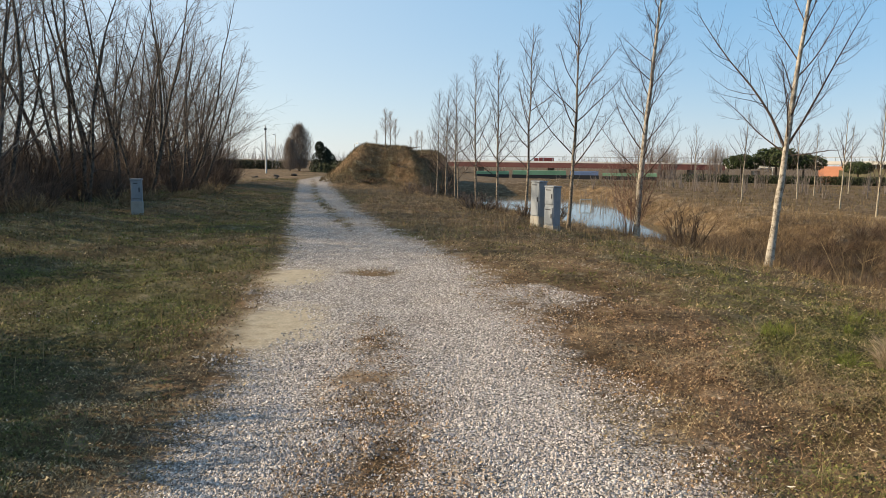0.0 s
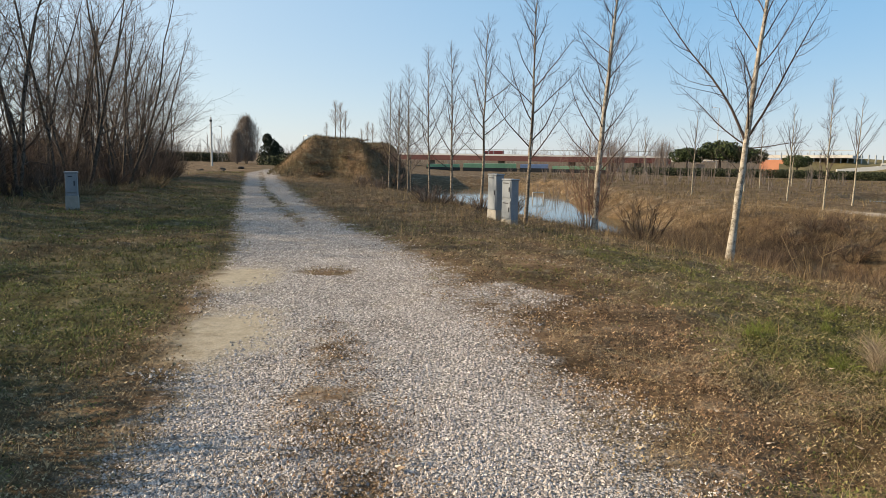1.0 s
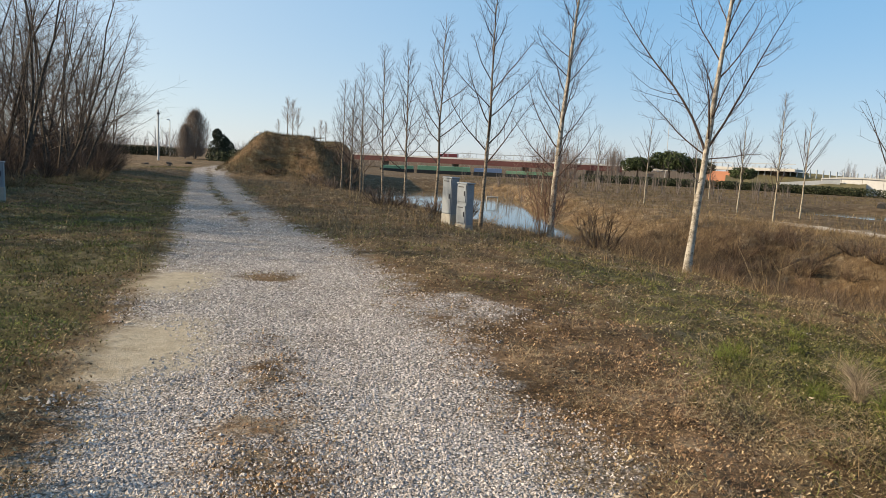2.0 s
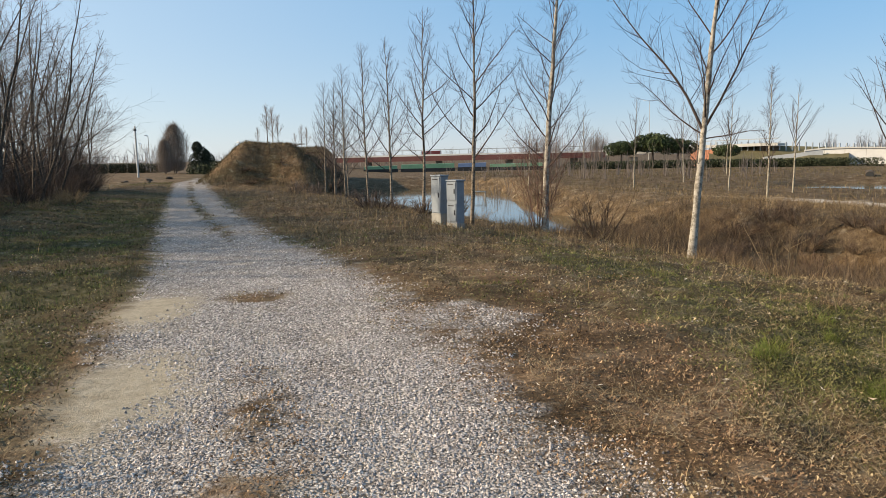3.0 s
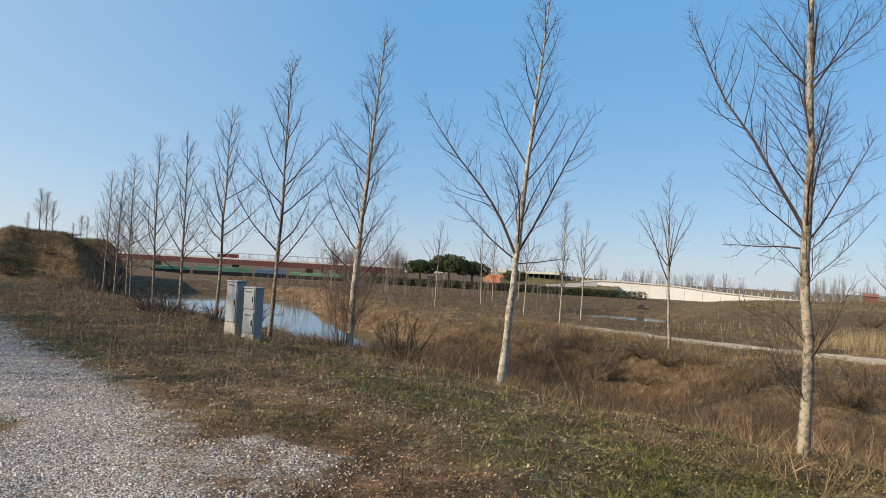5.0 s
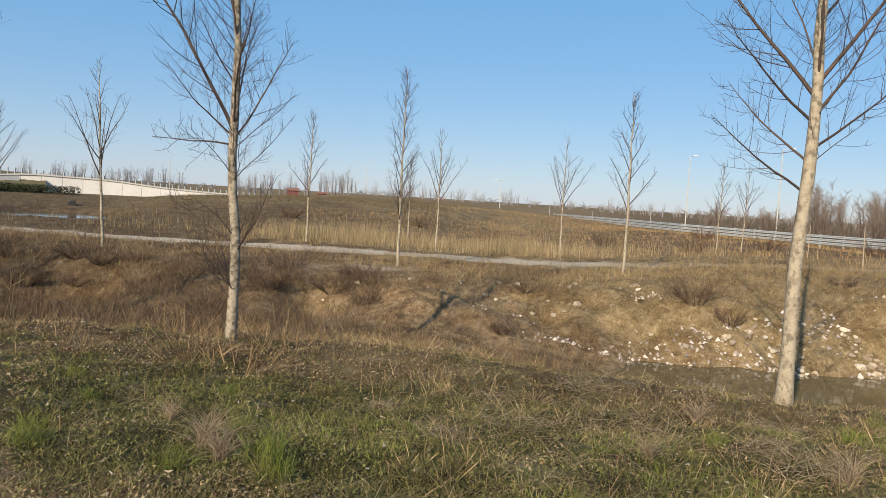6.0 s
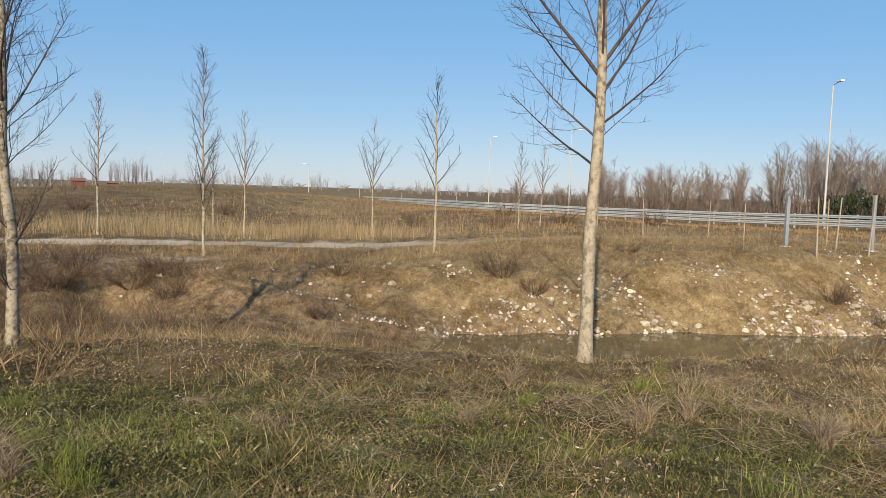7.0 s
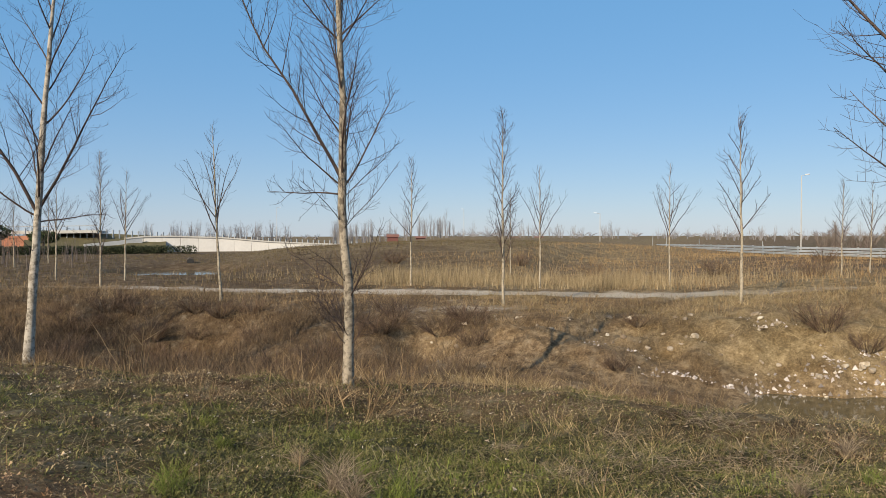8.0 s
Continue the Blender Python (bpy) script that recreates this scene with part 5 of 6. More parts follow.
evergreen = leafy(203, [(0, 0, 1.0), (0, 0, 2.0), (0.3, 0, 3.0), (-0.2, 0, 3.9)], [(1.7, 1.7, 1.1), (1.5, 1.5, 1.2), (1.1, 1.1, 1.1), (0.7, 0.7, 0.9)], 5600, 0.13)
set_leafy(-9.8, 104, evergreen, 1.0, 0.12, CYPRESS, "dark evergreen tree beside the track", "evergreen_tree", "", 0.9)
set_leafy(-9.2, 101, evergreen, 1.0, 0.12, CYPRESS, "dark evergreen shrub beside the track", "evergreen_tree", "", 0.68)
def twig_egg(seed, tall, wide, n, thick):
    """A dense egg-shaped crown of fine upright twigs on a few stems."""
    r = np.random.RandomState(seed)
    t = Tubes()
    for k in range(7):
        a = k * 0.9
        t.add(limb_path((0.1 * math.sin(a), 0.1 * math.cos(a), -0.2), (0.22 * math.sin(a), 0.22 * math.cos(a), 1), tall * r.uniform(0.6, 0.9), 0.1, r, 6, 0.06), np.linspace(0.05, 0.015, 6), 4)
    for k in range(n):
        f = r.rand()
        edge = wide * max(0.0, math.sin(math.pi * (0.1 + 0.88 * f) ** 0.85)) ** 0.5
        a = r.rand() * 6.283
        o = edge * math.sqrt(r.rand()) * r.uniform(0.75, 1.15) * (0.9 + 0.16 * math.sin(3 * a + 5 * f) + 0.12 * math.sin(7 * a - 11 * f))
        p = np.array([o * math.sin(a), o * math.cos(a), 0.25 + f * (tall - 0.6)])
        d = np.array([0.45 * math.sin(a) * o / wide, 0.45 * math.cos(a) * o / wide, 1.0]) + r.normal(0, 0.28, 3)
        t.add(np.array([p, p + unit(d) * r.uniform(0.2, 0.6) * (1 + 1.3 * r.rand() ** 6)]), [thick, thick * 0.4], 3)
    return t.mesh("leafless_tree")


roundish = twig_egg(204, 5.6, 1.9, 7000, 0.012)
for az, d, sx, sz in ((-11.5, 101, 1.0, 1.14), (-12.2, 99, 0.6, 0.78)):
    x, y = polar(az, d)
    set_shrub(x, y, roundish, FARWOOD, "dense rounded leafless tree by the track", "leafless_tree", "", (sx, sx, sz))
low_round = leafy(205, [(-2, 0, 0.6), (0, 0, 0.9), (2, 0, 0.6), (4, 0, 0.5)], [(1.8, 1.6, 1.0)] * 4, 2200, 0.2)
for az, d, sz in ((-8.6, 92, 0.9), (-7.8, 95, 0.8)):
    x, y = polar(az, d)
    ob = tagged(part("evergreen_bush", low_round, HEDGE), "low dark green bush at the bend of the track", "bush", "bushes at the bend")
    ob.matrix_world = pose(x, y, h(x, y), 0, 0, 10) @ Matrix.Diagonal((sz, sz, sz, 1))


def far_wood(name, places, seed, label, material, thick=0.03, shoots=34):
    """Many bare trees far away as one mesh."""
    r = np.random.RandomState(seed)
    t = Tubes()
    for x, y, tall, wide in places:
        z = float(height(x, y)) - 0.3
        stems = 6
        for j in range(stems):
            a, out = r.rand() * 6.28, wide * 0.75 * math.sqrt(r.rand())
            top = tall * (1 - 0.3 * (out / wide) ** 2) * r.uniform(0.75, 1.0)
            dx, dy = math.sin(a) * out, math.cos(a) * out
            stem = np.array([(x + 0.1 * dx, y + 0.1 * dy, z), (x + 0.5 * dx, y + 0.5 * dy, z + 0.5 * top), (x + dx, y + dy, z + top)])
            t.add(stem, [thick * 1.8, thick * 1.2, thick * 0.4], 3)
            for k in range(shoots // stems):
                f = r.uniform(0.25, 1.0)
                p = stem[1] + (stem[2] - stem[1]) * (f * 2 - 1) if f > 0.5 else stem[0] + (stem[1] - stem[0]) * f * 2
                b = r.rand() * 6.28
                l = tall * r.uniform(0.07, 0.2) * (1.25 - 0.5 * f)
                q = p + np.array([math.sin(b) * 0.7 * l + 0.1 * dx, math.cos(b) * 0.7 * l + 0.1 * dy, l * r.uniform(0.4, 1.0)])
                t.add(np.array([p, q]), [thick * 0.7, thick * 0.3], 3)
    return tagged(part(name, t.mesh(name), material), label, "woods", kind="stuff")


fr = np.random.RandomState(77)
def stand(a0, a1, d0, d1, n, t0, t1, w0, w1):
    out = []
    for k in range(n):
        a, d = fr.uniform(a0, a1), fr.uniform(d0, d1)
        out.append((*polar(a, d), fr.uniform(t0, t1), fr.uniform(w0, w1)))
    return out


far_wood("far_wood", stand(93.5, 102.5, 92, 112, 34, 5.0, 7.6, 1.8, 3.2) + stand(102, 106, 92, 112, 9, 4.5, 8.2, 1.2, 2.2) + stand(106, 110.5, 88, 100, 17, 7.6, 10.2, 2.4, 3.6) + stand(110.5, 124, 88, 104, 30, 6.2, 8.6, 2.2, 3.4) + stand(86, 93.5, 96, 125, 14, 2.8, 4.6, 1.4, 2.4), 301, "bare brown woods behind the guard rail", FARWOOD, 0.028, 270)
far_wood("far_scrub", stand(87, 124, 82, 96, 110, 1.8, 3.8, 1.3, 2.4), 302, "low brown scrub behind the guard rail", TWIG_WOOD, 0.026, 60)
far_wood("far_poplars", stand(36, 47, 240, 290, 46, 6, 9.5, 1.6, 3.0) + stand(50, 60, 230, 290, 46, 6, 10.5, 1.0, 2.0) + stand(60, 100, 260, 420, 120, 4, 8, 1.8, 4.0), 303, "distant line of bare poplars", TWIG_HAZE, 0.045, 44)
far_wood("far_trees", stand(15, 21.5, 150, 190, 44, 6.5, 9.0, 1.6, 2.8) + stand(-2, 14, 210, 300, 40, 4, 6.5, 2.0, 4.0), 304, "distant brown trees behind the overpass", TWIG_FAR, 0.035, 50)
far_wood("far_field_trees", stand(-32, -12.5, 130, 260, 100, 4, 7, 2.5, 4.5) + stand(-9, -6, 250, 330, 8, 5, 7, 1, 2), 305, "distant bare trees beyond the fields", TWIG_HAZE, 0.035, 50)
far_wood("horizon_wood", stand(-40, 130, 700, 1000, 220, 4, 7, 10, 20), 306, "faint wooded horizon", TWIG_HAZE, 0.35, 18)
far_wood("field_thicket", stand(8, 34, 44, 75, 60, 1.5, 3.0, 0.5, 1.0), 307, "thin saplings over the far field", TWIG_FAR, 0.011, 18)

for az, d, sz in ((111.2, 86, 1.0), (112.0, 88, 0.8)):
    x, y = polar(az, d)
    ob = tagged(part("evergreen_bush", low_round, HEDGE), "rounded dark green bush behind the guard rail", "bush", "bushes behind the guard rail")
    ob.matrix_world = pose(x, y, h(x, y), 0, 0, 80) @ Matrix.Diagonal((0.7 * sz, sz, 1.7 * sz, 1))
# wooden service pole beside the track
px, py = polar(-14.15, 82)
pole = thing("utility_pole", (px, py, h(px, py)), "pale concrete utility pole beside the track", "utility pole")
part("shaft", one_rod((0, 0, -0.5), (0, 0, 5.3 - h(px, py)), 0.12, 0.08), POLE_GREY, pole)
part("cap", one_box(-0.13, -0.1, 4.8, 0.13, 0.1, 5.0, bevel=0.02), DARK, pole)

# pipe stub and frame at the pond
gx0, gy0 = polar(11.6, 46)
goal = thing("pipe_frame", (gx0, gy0, max(h(gx0, gy0), -1.22)), "small pale pipe frame at the water edge", "frame", turn=10)
for name, p, q in (("upright", (-0.38, 0, -0.3), (-0.38, 0, 0.45)), ("upright", (0.38, 0, -0.3), (0.38, 0, 0.45)), ("crossbar", (-0.4, 0, 0.45), (0.4, 0, 0.45))):
    part(name, one_rod(p, q, 0.035), CONCRETE, goal)
qx, qy = polar(39.6, 51.5)
culvert_pipe = thing("drain_pipe", (qx, qy, h(qx, qy)), "concrete drain pipe mouth at the flooded hollow", "pipe", turn=-39)
part("barrel", one_rod((0, -0.1, 0.1), (0, 1.6, 0.1), 0.26, sides=20), BARK_WOOD, culvert_pipe)
# the barrel is solid: a black disc paints the shaded inside
part("mouth", one_rod((0, -0.12, 0.1), (0, -0.09, 0.1), 0.22, sides=20), BLACK, culvert_pipe, "black disc standing in for the shaded pipe mouth")

# ---- stones on the bank ----
def stone_mesh(seed, rough=0.25):
    bm = bmesh.new()
    bmesh.ops.create_icosphere(bm, subdivisions=2, radius=1.0)
    r = np.random.RandomState(seed)
    cuts = [unit(r.normal(0, 1, 3)) for _ in range(7)]
    for v in bm.verts:
        p = np.array(v.co)
        for c in cuts:
            over = p @ c - 0.56
            if over > 0:
                p = p - c * over * 0.9
        v.co = Vector(p * (1, 0.78, 0.66)) * (1 + rough * 0.3 * r.normal() * 0.3)
    me = bpy.data.meshes.new("rock")
    bm.to_mesh(me)
    bm.free()
    me.materials.append(ROCK)
    return me


rock_kinds = [stone_mesh(k) for k in range(7)]
rr = np.random.RandomState(8)
placed = 0
while placed < 290:
    v, f = rr.triangular(-11.0, -4.0, 1.3), rr.rand() ** 2.2
    u = ditch_foot(v) + 1.15 + 1.5 * f + 0.06 * rr.normal()
    if rr.rand() < 0.10:
        v, u = rr.uniform(0.5, 7.5), rr.uniform(6.4, 8.6)
    x, y = row_xy(u, v)
    if vnoise(x, y, 1.1, 2) < -0.75 + 1.05 * f or h(x, y) < -1.24:
        continue
    s = 0.035 + 0.085 * rr.rand() ** 2.0
    ob = new("rock", rock_kinds[placed % 7])
    ob.matrix_world = pose(x, y, h(x, y) + 0.1 * s, rr.uniform(-25, 25), rr.uniform(-25, 25), rr.uniform(0, 360)) @ Matrix.Diagonal((s, s, s, 1))
    tagged(ob, "pale angular limestone rock on the canal bank", "rock", "pale rocks along the canal bank")
    placed += 1

clod_kinds = [stone_mesh(20 + k) for k in range(2)]
for me in clod_kinds:
    me.materials.clear()
    me.materials.append(CLOD)
for k, (x, y, sz) in enumerate(((-14.6, 64.0, 0.42), (-15.3, 66.5, 0.3), (-13.9, 61.0, 0.26), (-14.2, 70.0, 0.34), (-12.9, 56.5, 0.2), (-16.2, 63.0, 0.28))):
    ob = tagged(new("earth_clod", clod_kinds[k % 2]), "dark lump of dug earth beside the track", "clod", "earth lumps beside the track")
    ob.matrix_world = pose(x, y, h(x, y) + 0.25 * sz, 0, 0, 70 * k) @ Matrix.Diagonal((sz * 1.3, sz, sz, 1))

OCT_V = np.array([(1, 0, -0.5), (-1, 0, -0.5), (0, 1, -0.5), (0, -1, -0.5), (0, 0, 1)], float)
OCT_F = np.array([(0, 2, 4), (2, 1, 4), (1, 3, 4), (3, 0, 4)])


def pebbles(name, x, y, size, seed, label, category):
    """Many small angular stones as one sheet of loose stuff."""
    r = np.random.RandomState(seed)
    n = len(x)
    v = OCT_V[None] * (0.7 + 0.6 * r.rand(n, 5, 1)) * size[:, None, None] * np.stack([np.ones(n), 0.6 + 0.4 * r.rand(n), 0.45 + 0.3 * r.rand(n)], -1)[:, None]
    a = r.rand(n) * 6.28
    c, s = np.cos(a)[:, None], np.sin(a)[:, None]
    tilt = r.normal(0, 0.35, (n, 1))
    px, py = v[..., 0] * c - v[..., 1] * s, v[..., 0] * s + v[..., 1] * c
    pz = v[..., 2] + v[..., 0] * tilt
    z = height(x, y) + size * 0.18
    verts = np.stack([px + x[:, None], py + y[:, None], pz + z[:, None]], -1).reshape(-1, 3)
    faces = (OCT_F[None] + 5 * np.arange(n)[:, None, None]).reshape(-1, 3)
    return tagged(part(name, mesh_of(name, verts, faces), GRAVEL), label, category, kind="stuff")


def fan(n, seed, r0, r1, a0, a1, even=0.0):
    """Places round the walk, thinning out with distance."""
    r = np.random.RandomState(seed)
    f = r.rand(n)
    d = (r0 * (r1 / r0) ** f) * (1 - even) + even * np.sqrt(r0 ** 2 + (r1 ** 2 - r0 ** 2) * f)
    a = np.radians(r.uniform(a0, a1, n))
    return 0.1 + d * np.sin(a), 2.4 + d * np.cos(a), d, r


def ahead(n, seed, r0, r1, a0=-34, a1=44, cx=-0.05, cy=-0.2):
    """Places in front of the start of the walk, thinning out with distance."""
    r = np.random.RandomState(seed)
    d = r0 * (r1 / r0) ** r.rand(n)
    a = np.radians(r.uniform(a0, a1, n))
    return cx + d * np.sin(a), cy + d * np.cos(a), d, r


def beside(n, seed, r0=2.8, r1=17, a0=36, a1=126):
    """The same on the side of the ditch, where the walk ends."""
    return ahead(n, seed, r0, r1, a0, a1, 0.3, 2.9)


x, y, d, r = ahead(240000, 101, 2.9, 22)
g = gravel_mask(x, y) - sand_mask(x, y) * (0.6 + 0.7 * clump(x, y, 0.4, 2))
keep = r.rand(len(x)) < np.clip((g - 0.22 + 0.35 * vnoise(x, y, 0.5, 1) * (g < 0.9)) * 1.5, 0, 1)
x, y, d = x[keep], y[keep], d[keep]
pebbles("gravel", x, y, (0.0045 + 0.0085 * r.rand(len(x)) ** 2.0) * (1 + 0.05 * d), 102, "loose pale grey gravel of the farm track", "gravel")
v = r.uniform(-9.5, 13, 16000)
u = ditch_foot(v) + 1.0 + 3.2 * r.rand(16000) ** 1.5
x, y = row_xy(u, v)
keep = r.rand(16000) < np.clip(0.5 - (u - ditch_foot(v) - 1.1) * 0.3 - np.maximum(0, v - 0.8) * 0.14 + 0.8 * vnoise(x, y, 1.1, 2) + 0.75 * np.exp(-((u - 8.0) / 0.8) ** 2 - ((v - 6.2) / 2.2) ** 2) + 0.9 * np.exp(-((u - 7.0) / 0.5) ** 2 - ((v - 11.1) / 0.9) ** 2), 0, 1)
pebbles("bank_stones", x[keep], y[keep], 0.012 + 0.055 * r.rand(keep.sum()) ** 2.4, 103, "small pale stones strewn over the bank", "stones")


# ---- grass ----
def hummock(x, y):
    """How far the matted growth stands up over the soil."""
    return 0.06 * clump(x, y, 0.30, 3) ** 2 + 0.035 * clump(x, y, 0.12, 5) ** 2


def blades(name, x, y, length, width, lean, material, label, category, seed, sag=0.0, lift=0.0, flat=0.0):
    """Thin blades, each an island: straight ones of one triangle, bent ones of three."""
    r = np.random.RandomState(seed)
    n = len(x)
    a, b = r.rand(n) * 6.283, r.rand(n) * 6.283
    tilt = (flat + np.abs(r.normal(0, lean, n))).clip(0, 1.5)
    base = np.stack([x, y, height(x, y) - 0.006 + lift * r.rand(n)], -1)
    way = np.stack([np.cos(a) * np.sin(tilt), np.sin(a) * np.sin(tilt), np.cos(tilt)], -1)
    side = np.stack([np.cos(b), np.sin(b), 0 * b], -1) * width[:, None] * 0.5
    if sag:
        bent = tilt + sag * r.rand(n)
        way2 = np.stack([np.cos(a) * np.sin(bent), np.sin(a) * np.sin(bent), np.maximum(np.cos(bent), -0.1)], -1)
        mid = base + way * length[:, None] * 0.55
        tip = mid + way2 * length[:, None] * 0.45
        verts = np.stack([base - side, base + side, mid + side * 0.8, mid - side * 0.8, tip], 1).reshape(-1, 3)
        k, tri = 5, [[0, 1, 2], [0, 2, 3], [3, 2, 4]]
    else:
        verts = np.stack([base - side, base + side, base + way * length[:, None]], 1).reshape(-1, 3)
        k, tri = 3, [[0, 1, 2]]
    faces = (k * np.arange(n)[:, None, None] + np.array(tri)[None]).reshape(-1, 3)
    return tagged(part(name, mesh_of(name, verts, faces), material), label, category, kind="stuff")


def tufts(name, x, y, d, per, spread_m, lo, hi, width, material, label, category, seed, mess=0.25):
    """Clumps of blades that fan out from shared roots, with bare gaps between."""
    r = np.random.RandomState(seed)
    k = np.repeat(np.arange(len(x)), per)
    n = len(k)
    big = 0.5 + 1.1 * r.rand(len(x)) ** 1.6
    a = r.rand(n) * 6.283
    off = np.abs(r.normal(0, 1, n)) * spread_m * big[k] * (1 + 0.06 * d[k])
    px, py = x[k] + off * np.cos(a), y[k] + off * np.sin(a)
    ln = (lo + (hi - lo) * r.rand(n) ** 1.4) * big[k] * (1 + 0.02 * d[k])
    w = (width + 0.00045 * d[k]) * (0.7 + 0.7 * r.rand(n))
    tilt = (mess * (0.4 + 1.2 * r.rand(n)) + 0.8 * np.minimum(off / (spread_m * 1.6), 1.2) * r.rand(n) + 0.2 * r.rand(n)).clip(0, 1.45)
    a2 = a + r.normal(0, 0.5, n)
    base = np.stack([px, py, height(px, py) - 0.006 + 0.6 * hummock(px, py)], -1)
    way = np.stack([np.cos(a2) * np.sin(tilt), np.sin(a2) * np.sin(tilt), np.cos(tilt)], -1)
    b = r.rand(n) * 6.283
    side = np.stack([np.cos(b), np.sin(b), 0.3 * r.normal(size=n)], -1) * w[:, None] * 0.5
    mid = base + way * ln[:, None] * 0.5
    verts = np.stack([base - side * 0.6, mid + side, base + way * ln[:, None]], 1).reshape(-1, 3)
    return tagged(part(name, mesh_of(name, verts, np.arange(3 * n).reshape(-1, 3)), material), label, category, kind="stuff")


def litter(name, x, y, size, material, label, category, seed):
    """Small crumpled flakes lying at all angles."""
    r = np.random.RandomState(seed)
    n = len(x)
    p = np.stack([x, y, height(x, y) + 0.004 + (size * 0.4 + hummock(x, y)) * r.rand(n) ** 0.7], -1)
    a = r.rand(n) * 6.283
    u1 = np.stack([np.cos(a), np.sin(a), 0.55 * r.normal(size=n)], -1) * size[:, None]
    v1 = np.stack([-np.sin(a), np.cos(a), 0.55 * r.normal(size=n)], -1) * (size * (0.35 + 0.5 * r.rand(n)))[:, None]
    verts = np.stack([p - u1 * 0.5 - v1 * 0.4, p + u1 * 0.5 - v1 * 0.2, p + v1 * 0.6], 1).reshape(-1, 3)
    return tagged(part(name, mesh_of(name, verts, np.arange(3 * n).reshape(-1, 3)), material), label, category, kind="stuff")


def off_track(x, y, r):
    return r.rand(len(x)) > np.clip(np.maximum(gravel_mask(x, y), path_mask(x, y)) * 1.25 - 0.1, 0, 1) + 0.8 * sand_mask(x, y)


def above_water(x, y):
    return height(x, y) > -1.16


def thin(x, y, d, ok):
    return x[ok], y[ok], d[ok]


def warm_mask(x, y):
    """Where the dead grass has gone rust-brown."""
    strip = np.exp(-((x - np.interp(y, [3, 4.5, 6.8, 8], [-0.3, -0.42, -0.62, -0.9])) / 0.4) ** 2) * step(8.2, 7.6, y)
    return strip + 0.55 * clump(x, y, 1.3, 4) + 0.45 * clump(x, y, 0.35, 1) + 0.55 * np.exp(-((x - 1.7) / 1.2) ** 2 - ((y - 6.0) / 2.8) ** 2)


def both_sides(n, seed, far):
    a, b = ahead(int(n * 1.5), seed, 2.9, far), beside(n, seed + 1)
    x, y, d = (np.concatenate([p, q]) for p, q in zip(a[:3], b[:3]))
    return x, y, d, a[3]


# matted litter and small leaves that close the turf
x, y, d, r = both_sides(310000, 111, 32)
u, v = row_uv(x, y)
ok = off_track(x, y, r) & above_water(x, y) & (u < 1.6) & (r.rand(len(x)) < 0.55 + 0.45 * clump(x, y, 0.2, 5))
g = green_mask(x, y) + 0.55 * vnoise(x, y, 0.55, 2) + 0.3 * vnoise(x, y, 0.17, 3) + 0.12 * vnoise(x, y, 1.6, 0)
g = g - 0.24 * step(-2.0, -5.5, v) * step(-6.5, -5.0, u)
leafy_spot = g > 0.54 + 0.55 * r.rand(len(x))
rusty = ~leafy_spot & (warm_mask(x, y) > 0.66 + 0.3 * r.rand(len(x)) - 0.1)
flake = lambda d: (0.0055 + 0.0115 * r.rand(len(d)) ** 1.7) * (1 + 0.09 * d)
for pick, material, name, label, seed in ((ok & leafy_spot, GREENG, "green_leaves", "low green leaves of weeds and clover", 126), (ok & rusty, RUST, "rusty_litter", "rust-brown dead moss and grass beside the gravel", 113), (ok & ~leafy_spot & ~rusty, DRY, "dry_litter", "crumbled dry grass and leaf litter", 112)):
    litter(name, x[pick], y[pick], flake(d[pick]), material, label, "litter", seed)
# short tufts through the mat
x, y, d, r = both_sides(15000, 115, 34)
u, v = row_uv(x, y)
ok = off_track(x, y, r) & above_water(x, y) & (u < 1.2)
g = green_mask(x, y) + 0.5 * vnoise(x, y, 0.5, 2)
g = g - 0.22 * step(-2.0, -5.5, v) * step(-6.5, -5.0, u)
grassy = g > 0.44 + 0.5 * r.rand(len(x))
warm = ~grassy & (warm_mask(x, y) > 0.66)
tufts("green_grass", *thin(x, y, d, ok & grassy), 12, 0.03, 0.02, 0.075, 0.0024, GREENG, "low olive-green winter grass", "grass", 122, 0.55)
tufts("rusty_grass", *thin(x, y, d, ok & warm), 10, 0.026, 0.015, 0.05, 0.0022, RUST, "low tufts of rust-brown dead grass", "grass", 117, 0.65)
tufts("dry_grass", *thin(x, y, d, ok & ~grassy & ~warm), 12, 0.034, 0.02, 0.08, 0.0022, DRY, "low tufts of dry winter grass", "grass", 116, 0.75)
x, y, d, r = fan(9000, 131, 0.9, 24, -72, 122)
ok = off_track(x, y, r) & (clump(x, y, 0.7, 5) + 0.3 * green_mask(x, y) > 1.03) & (row_uv(x, y)[0] < 0.6)
tufts("bright_grass", *thin(x, y, d, ok), 16, 0.04, 0.04, 0.12, 0.003, BRIGHTG, "tufts of fresh bright green grass", "grass", 132)

# patches of brighter green turf: the sunlit spots of the verge put into colour
x, y, d, r = ahead(9000, 135, 6.0, 34, -36, -6)
ok = off_track(x, y, r) & (x < np.interp(y, ROAD_Y, ROAD_L) - 0.4) & (vnoise(x, y, 1.3, 4) + 0.5 * vnoise(x, y, 0.4, 2) > 0.28)
tufts("verge_sward", *thin(x, y, d, ok), 12, 0.05, 0.02, 0.06, 0.003, BRIGHTG, "short yellow-green winter turf on the verge", "grass", 136, 0.6)
u, v = r.uniform(-3.0, 0.8, 1500), r.uniform(-9, 3.5, 1500)
x, y = row_xy(u, v)
tufts("rim_grass", x, y, np.full(1500, 5.0), 14, 0.05, 0.03, 0.11, 0.003, TANWEED, "short straw-coloured grass on the canal rim", "grass", 134, 0.7)

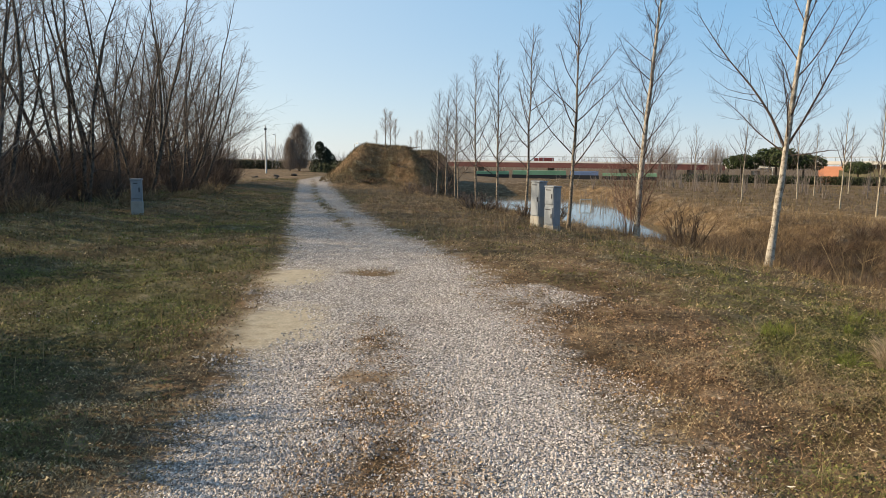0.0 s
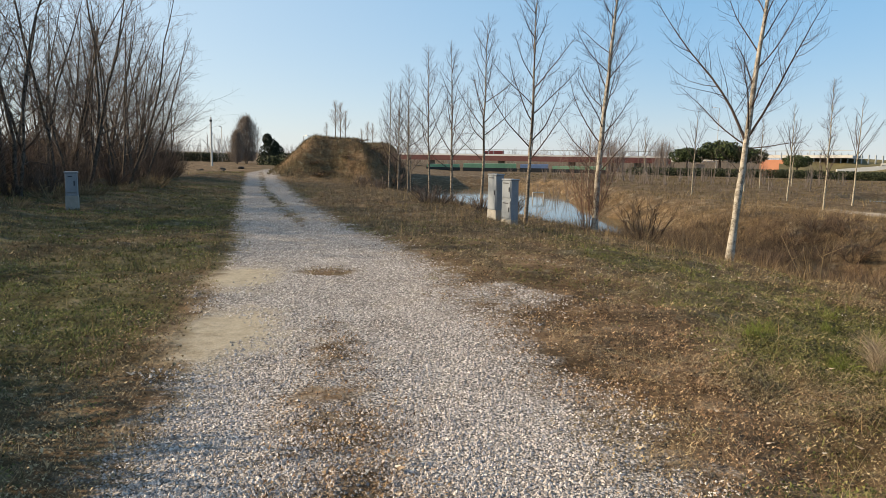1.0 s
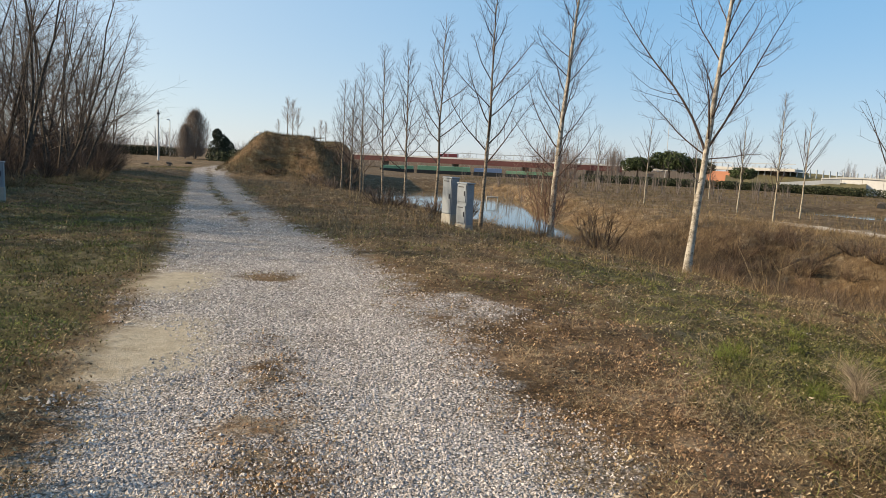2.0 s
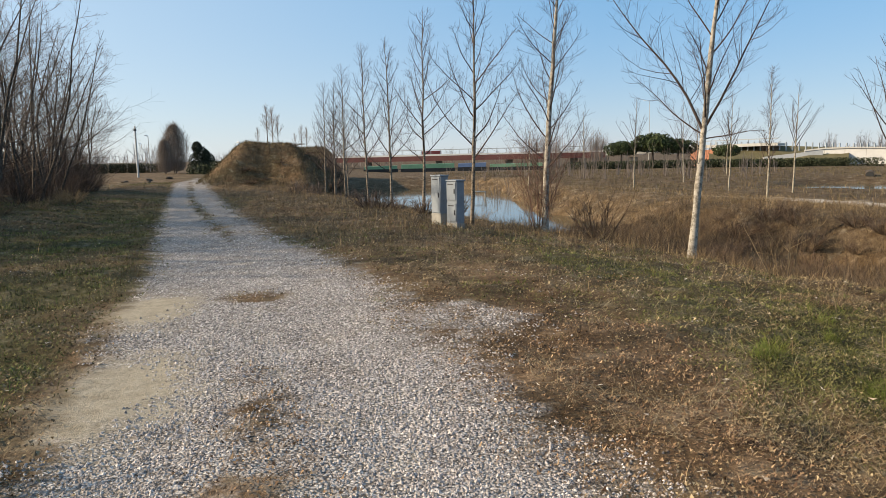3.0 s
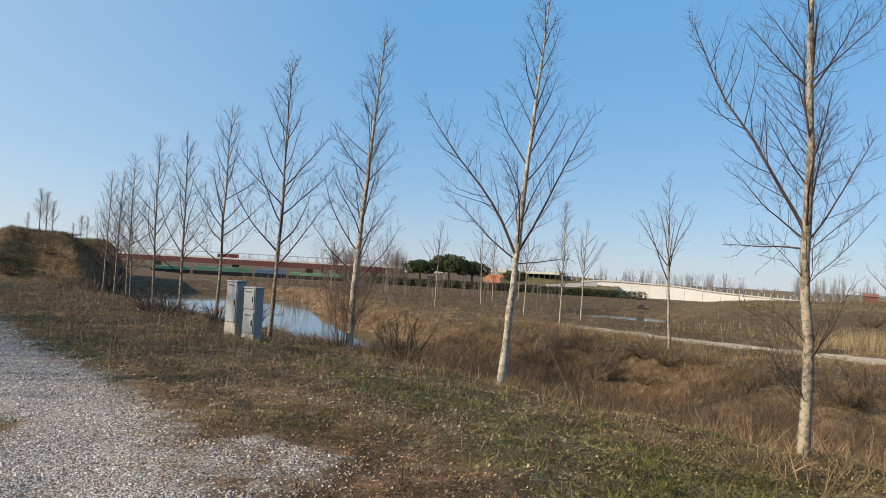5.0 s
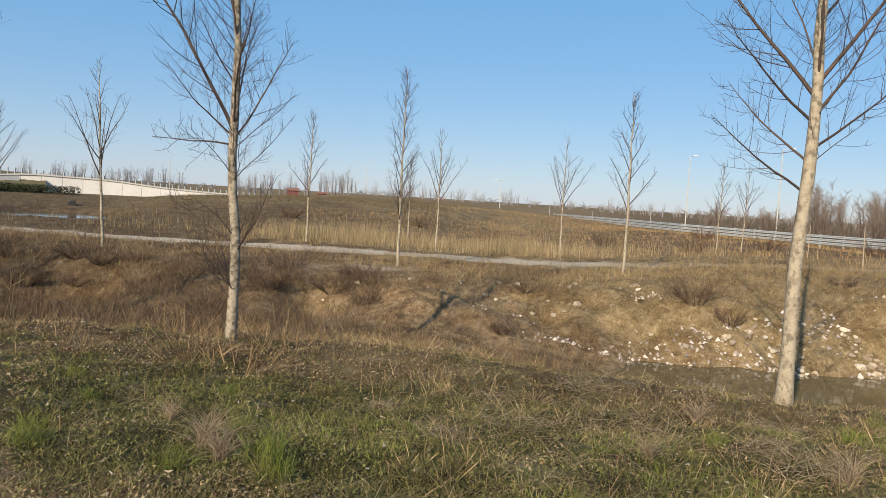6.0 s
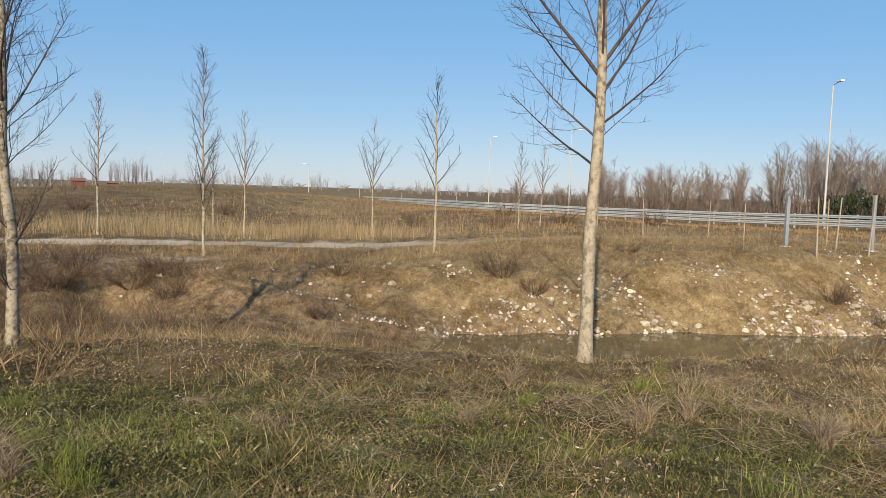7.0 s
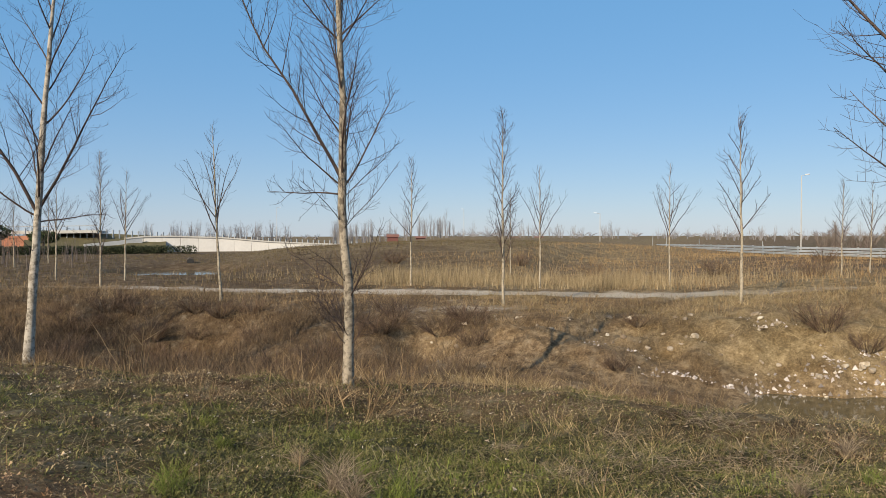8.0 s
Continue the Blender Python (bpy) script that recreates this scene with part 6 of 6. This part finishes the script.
# dead stems and long straw
x, y, d, r = fan(70000, 141, 1.4, 42, -60, 124, even=0.25)
u, v = row_uv(x, y)
want = 0.04 + 0.35 * step(-2.5, 0.2, u) * step(13, 9, u) + 0.3 * step(4.0, -1.0, v) * step(-7.5, -5, u) * step(1, 0, u) + 0.4 * step(13, 18, y) * (x > np.interp(y, ROAD_Y, ROAD_R) + 0.4)
sel = off_track(x, y, r) & above_water(x, y) & (r.rand(len(x)) < want * clump(x, y, 1.1, 0) ** 1.5 * 2.2)
blades("dry_weeds", x[sel], y[sel], (0.08 + 0.30 * r.rand(sel.sum()) ** 2.0) * (1 - 0.6 * step(-2.6, -1.2, u[sel]) * step(3, 1, v[sel])), 0.0022 + 0.0005 * d[sel], 0.85, WEED, "tangled dead stems and dry weeds", "weeds", 142, 0.7)
x, y, d, r = beside(30000, 143, 2.8, 16, 5)
sel = (clump(x, y, 0.9, 3) * clump(x, y, 0.3, 1) > 0.22) & (gravel_mask(x, y) < 0.3) & (row_uv(x, y)[0] > -6.5) & (row_uv(x, y)[0] < 2.0)
blades("flattened_straw", x[sel], y[sel], 0.06 + 0.30 * r.rand(sel.sum()) ** 2.2, 0.0020 + 0.0003 * d[sel], 0.12, STRAW, "long flattened straw lying in the grass", "straw", 144, 0.2, 0.05, 1.2)
# verges and banks seen from further off
u, v = r.uniform(-12, 13, 120000), r.uniform(11, 62, 120000)
x, y = row_xy(u, v)
sel = off_track(x, y, r) & above_water(x, y) & (x > np.interp(y, ROAD_Y, ROAD_R) + 0.25) & (r.rand(len(x)) < step(10, 17, y) * (0.35 + 0.65 * clump(x, y, 2.0, 1)))
blades("verge_grass", x[sel], y[sel], 0.08 + 0.24 * r.rand(sel.sum()) ** 1.5, 0.006 + 0.005 * r.rand(sel.sum()), 0.5, WEED, "rank brown grass between track and pond", "grass", 146)
x, y = r.uniform(-12, -2, 70000), r.uniform(10, 60, 70000)
sel = (x < np.interp(y, ROAD_Y, ROAD_L) - 0.15)
olive = sel & (vnoise(x, y, 1.8, 2) + 0.5 * vnoise(x, y, 0.5, 1) > 0.05)
for pick, material, name, label, seed in ((olive, GREENG, "verge_turf", "green winter turf of the track verge", 147), (sel & ~olive, WEED, "verge_weeds", "dry brown turf of the track verge", 145)):
    blades(name, x[pick], y[pick], 0.03 + 0.09 * r.rand(pick.sum()), 0.006 + 0.006 * r.rand(pick.sum()), 0.6, material, label, "grass", seed)
u, v = r.uniform(0.6, 12.6, 17000), r.uniform(-11, 24, 17000)
x, y = row_xy(u, v)
ok = above_water(x, y) & (path_mask(x, y) < 0.5) & ((u > 3.4) | (v > 2.5)) & (r.rand(17000) < 0.3 + 0.9 * clump(x, y, 1.6, 3))
pale = clump(x, y, 1.9, 4) + 0.5 * step(3.5, 0.0, v) * step(5.5, 7.5, u) - 0.3 * step(8, 10.5, v) > 0.6
far = np.full(17000, 6.0)
tufts("bank_grass", *thin(x, y, far, ok & ~pale), 13, 0.12, 0.06, 0.25, 0.005, WEED, "tufted brown grass on the ditch banks", "grass", 148, 0.55)
tufts("pale_bank_grass", *thin(x, y, far, ok & pale), 13, 0.12, 0.06, 0.25, 0.005, TANWEED, "tufted straw-coloured grass on the ditch banks", "grass", 155, 0.55)
u, v = r.uniform(1.4, 9.0, 6200), r.uniform(3.6, 22, 6200)
x, y = row_xy(u, v)
ok = above_water(x, y) & (r.rand(6200) < step(3.6, 8.5, v) * step(ditch_foot(v) + 4.2, ditch_foot(v) + 2.2, u) * (0.3 + 0.9 * clump(x, y, 1.4, 2)))
tufts("ditch_weeds", *thin(x, y, np.full(6200, 7.0), ok), 18, 0.13, 0.10, 0.42, 0.005, DITCHW, "dark brown rank weeds in the dry ditch", "weeds", 156, 0.3)
# rank weeds in front of the canal
x, y, d, r = fan(15000, 157, 2.4, 13, 60, 124, even=0.5)
u, v = row_uv(x, y)
ok = (u > -6.2) & (u < -0.6) & (r.rand(15000) < (0.07 + 0.9 * step(0.0, -4.0, v)) * step(0.35, 0.7, clump(x, y, 0.8, 0)))
tufts("tan_weeds", *thin(x, y, d, ok), 18, 0.06, 0.05, 0.20, 0.0042, TANWEED, "rank straw-coloured dead weeds", "weeds", 158, 0.55)
x, y = r.uniform(-9.5, 2.0, 60000), r.uniform(43, 68, 60000)
sel = mound(x, y) > 0.15
blades("mound_grass", x[sel], y[sel], 0.08 + 0.26 * r.rand(sel.sum()) ** 1.6, 0.012 + 0.016 * r.rand(sel.sum()), 0.8, MOUNDG, "rank brown grass over the earth mound", "grass", 149)
x, y, d, r = fan(210000, 151, 13, 110, 8, 122, even=0.45)
u, v = row_uv(x, y)
sel = off_track(x, y, r) & (path_mask(row_xy(u + 0.9, v)[0], row_xy(u + 0.9, v)[1]) < 0.4) & above_water(x, y) & (u > 8.5) & (r.rand(len(x)) < 0.25 + 0.75 * clump(x, y, 3.0, 2))
near = sel & (v < 14 + 4 * vnoise(x, y, 6.0, 1))
blades("field_grass", x[near], y[near], 0.06 + 0.24 * r.rand(near.sum()) ** 1.6, 0.005 + 0.00045 * d[near], 0.7, FIELDG, "tall brown grass over the open field", "grass", 152)
away = sel & ~near
blades("far_field_grass", x[away], y[away], 0.05 + 0.18 * r.rand(away.sum()) ** 1.6, 0.005 + 0.0005 * d[away], 0.7, MOUNDG, "dull brown and olive grass of the far field", "grass", 154)
u, v = 18.0 + 2.3 * r.normal(size=44000), r.uniform(-3, 24, 44000)
x, y = row_xy(u, v)
sel = (u > 15.7) & (r.rand(44000) < (0.12 + 0.88 * step(-2, 5, v) * step(16, 11, v)) * step(24, 15, v) * (0.15 + 0.85 * clump(x, y, 2.5, 3)))
blades("reeds", x[sel], y[sel], (0.2 + 0.5 * r.rand(sel.sum())) * (0.5 + 0.8 * clump(x[sel], y[sel], 1.7, 1)), 0.005 + 0.008 * r.rand(sel.sum()), 0.28, STRAW, "stand of golden dry reeds", "reeds", 153)
x, y, d, r = fan(14000, 161, 1.1, 18, -40, 122)
u, v = row_uv(x, y)
sel = (r.rand(len(x)) < 0.06 + 0.24 * step(-6.5, -3, u)) & (u < 1.5) & (gravel_mask(x, y) < 0.6)
n = sel.sum()
blades("fallen_leaves", x[sel], y[sel], 0.022 + 0.034 * r.rand(n), 0.024 + 0.03 * r.rand(n), 0.2, LEAF, "pale fallen leaves scattered in the grass", "leaves", 162, 0.0, 0.03, 1.2)
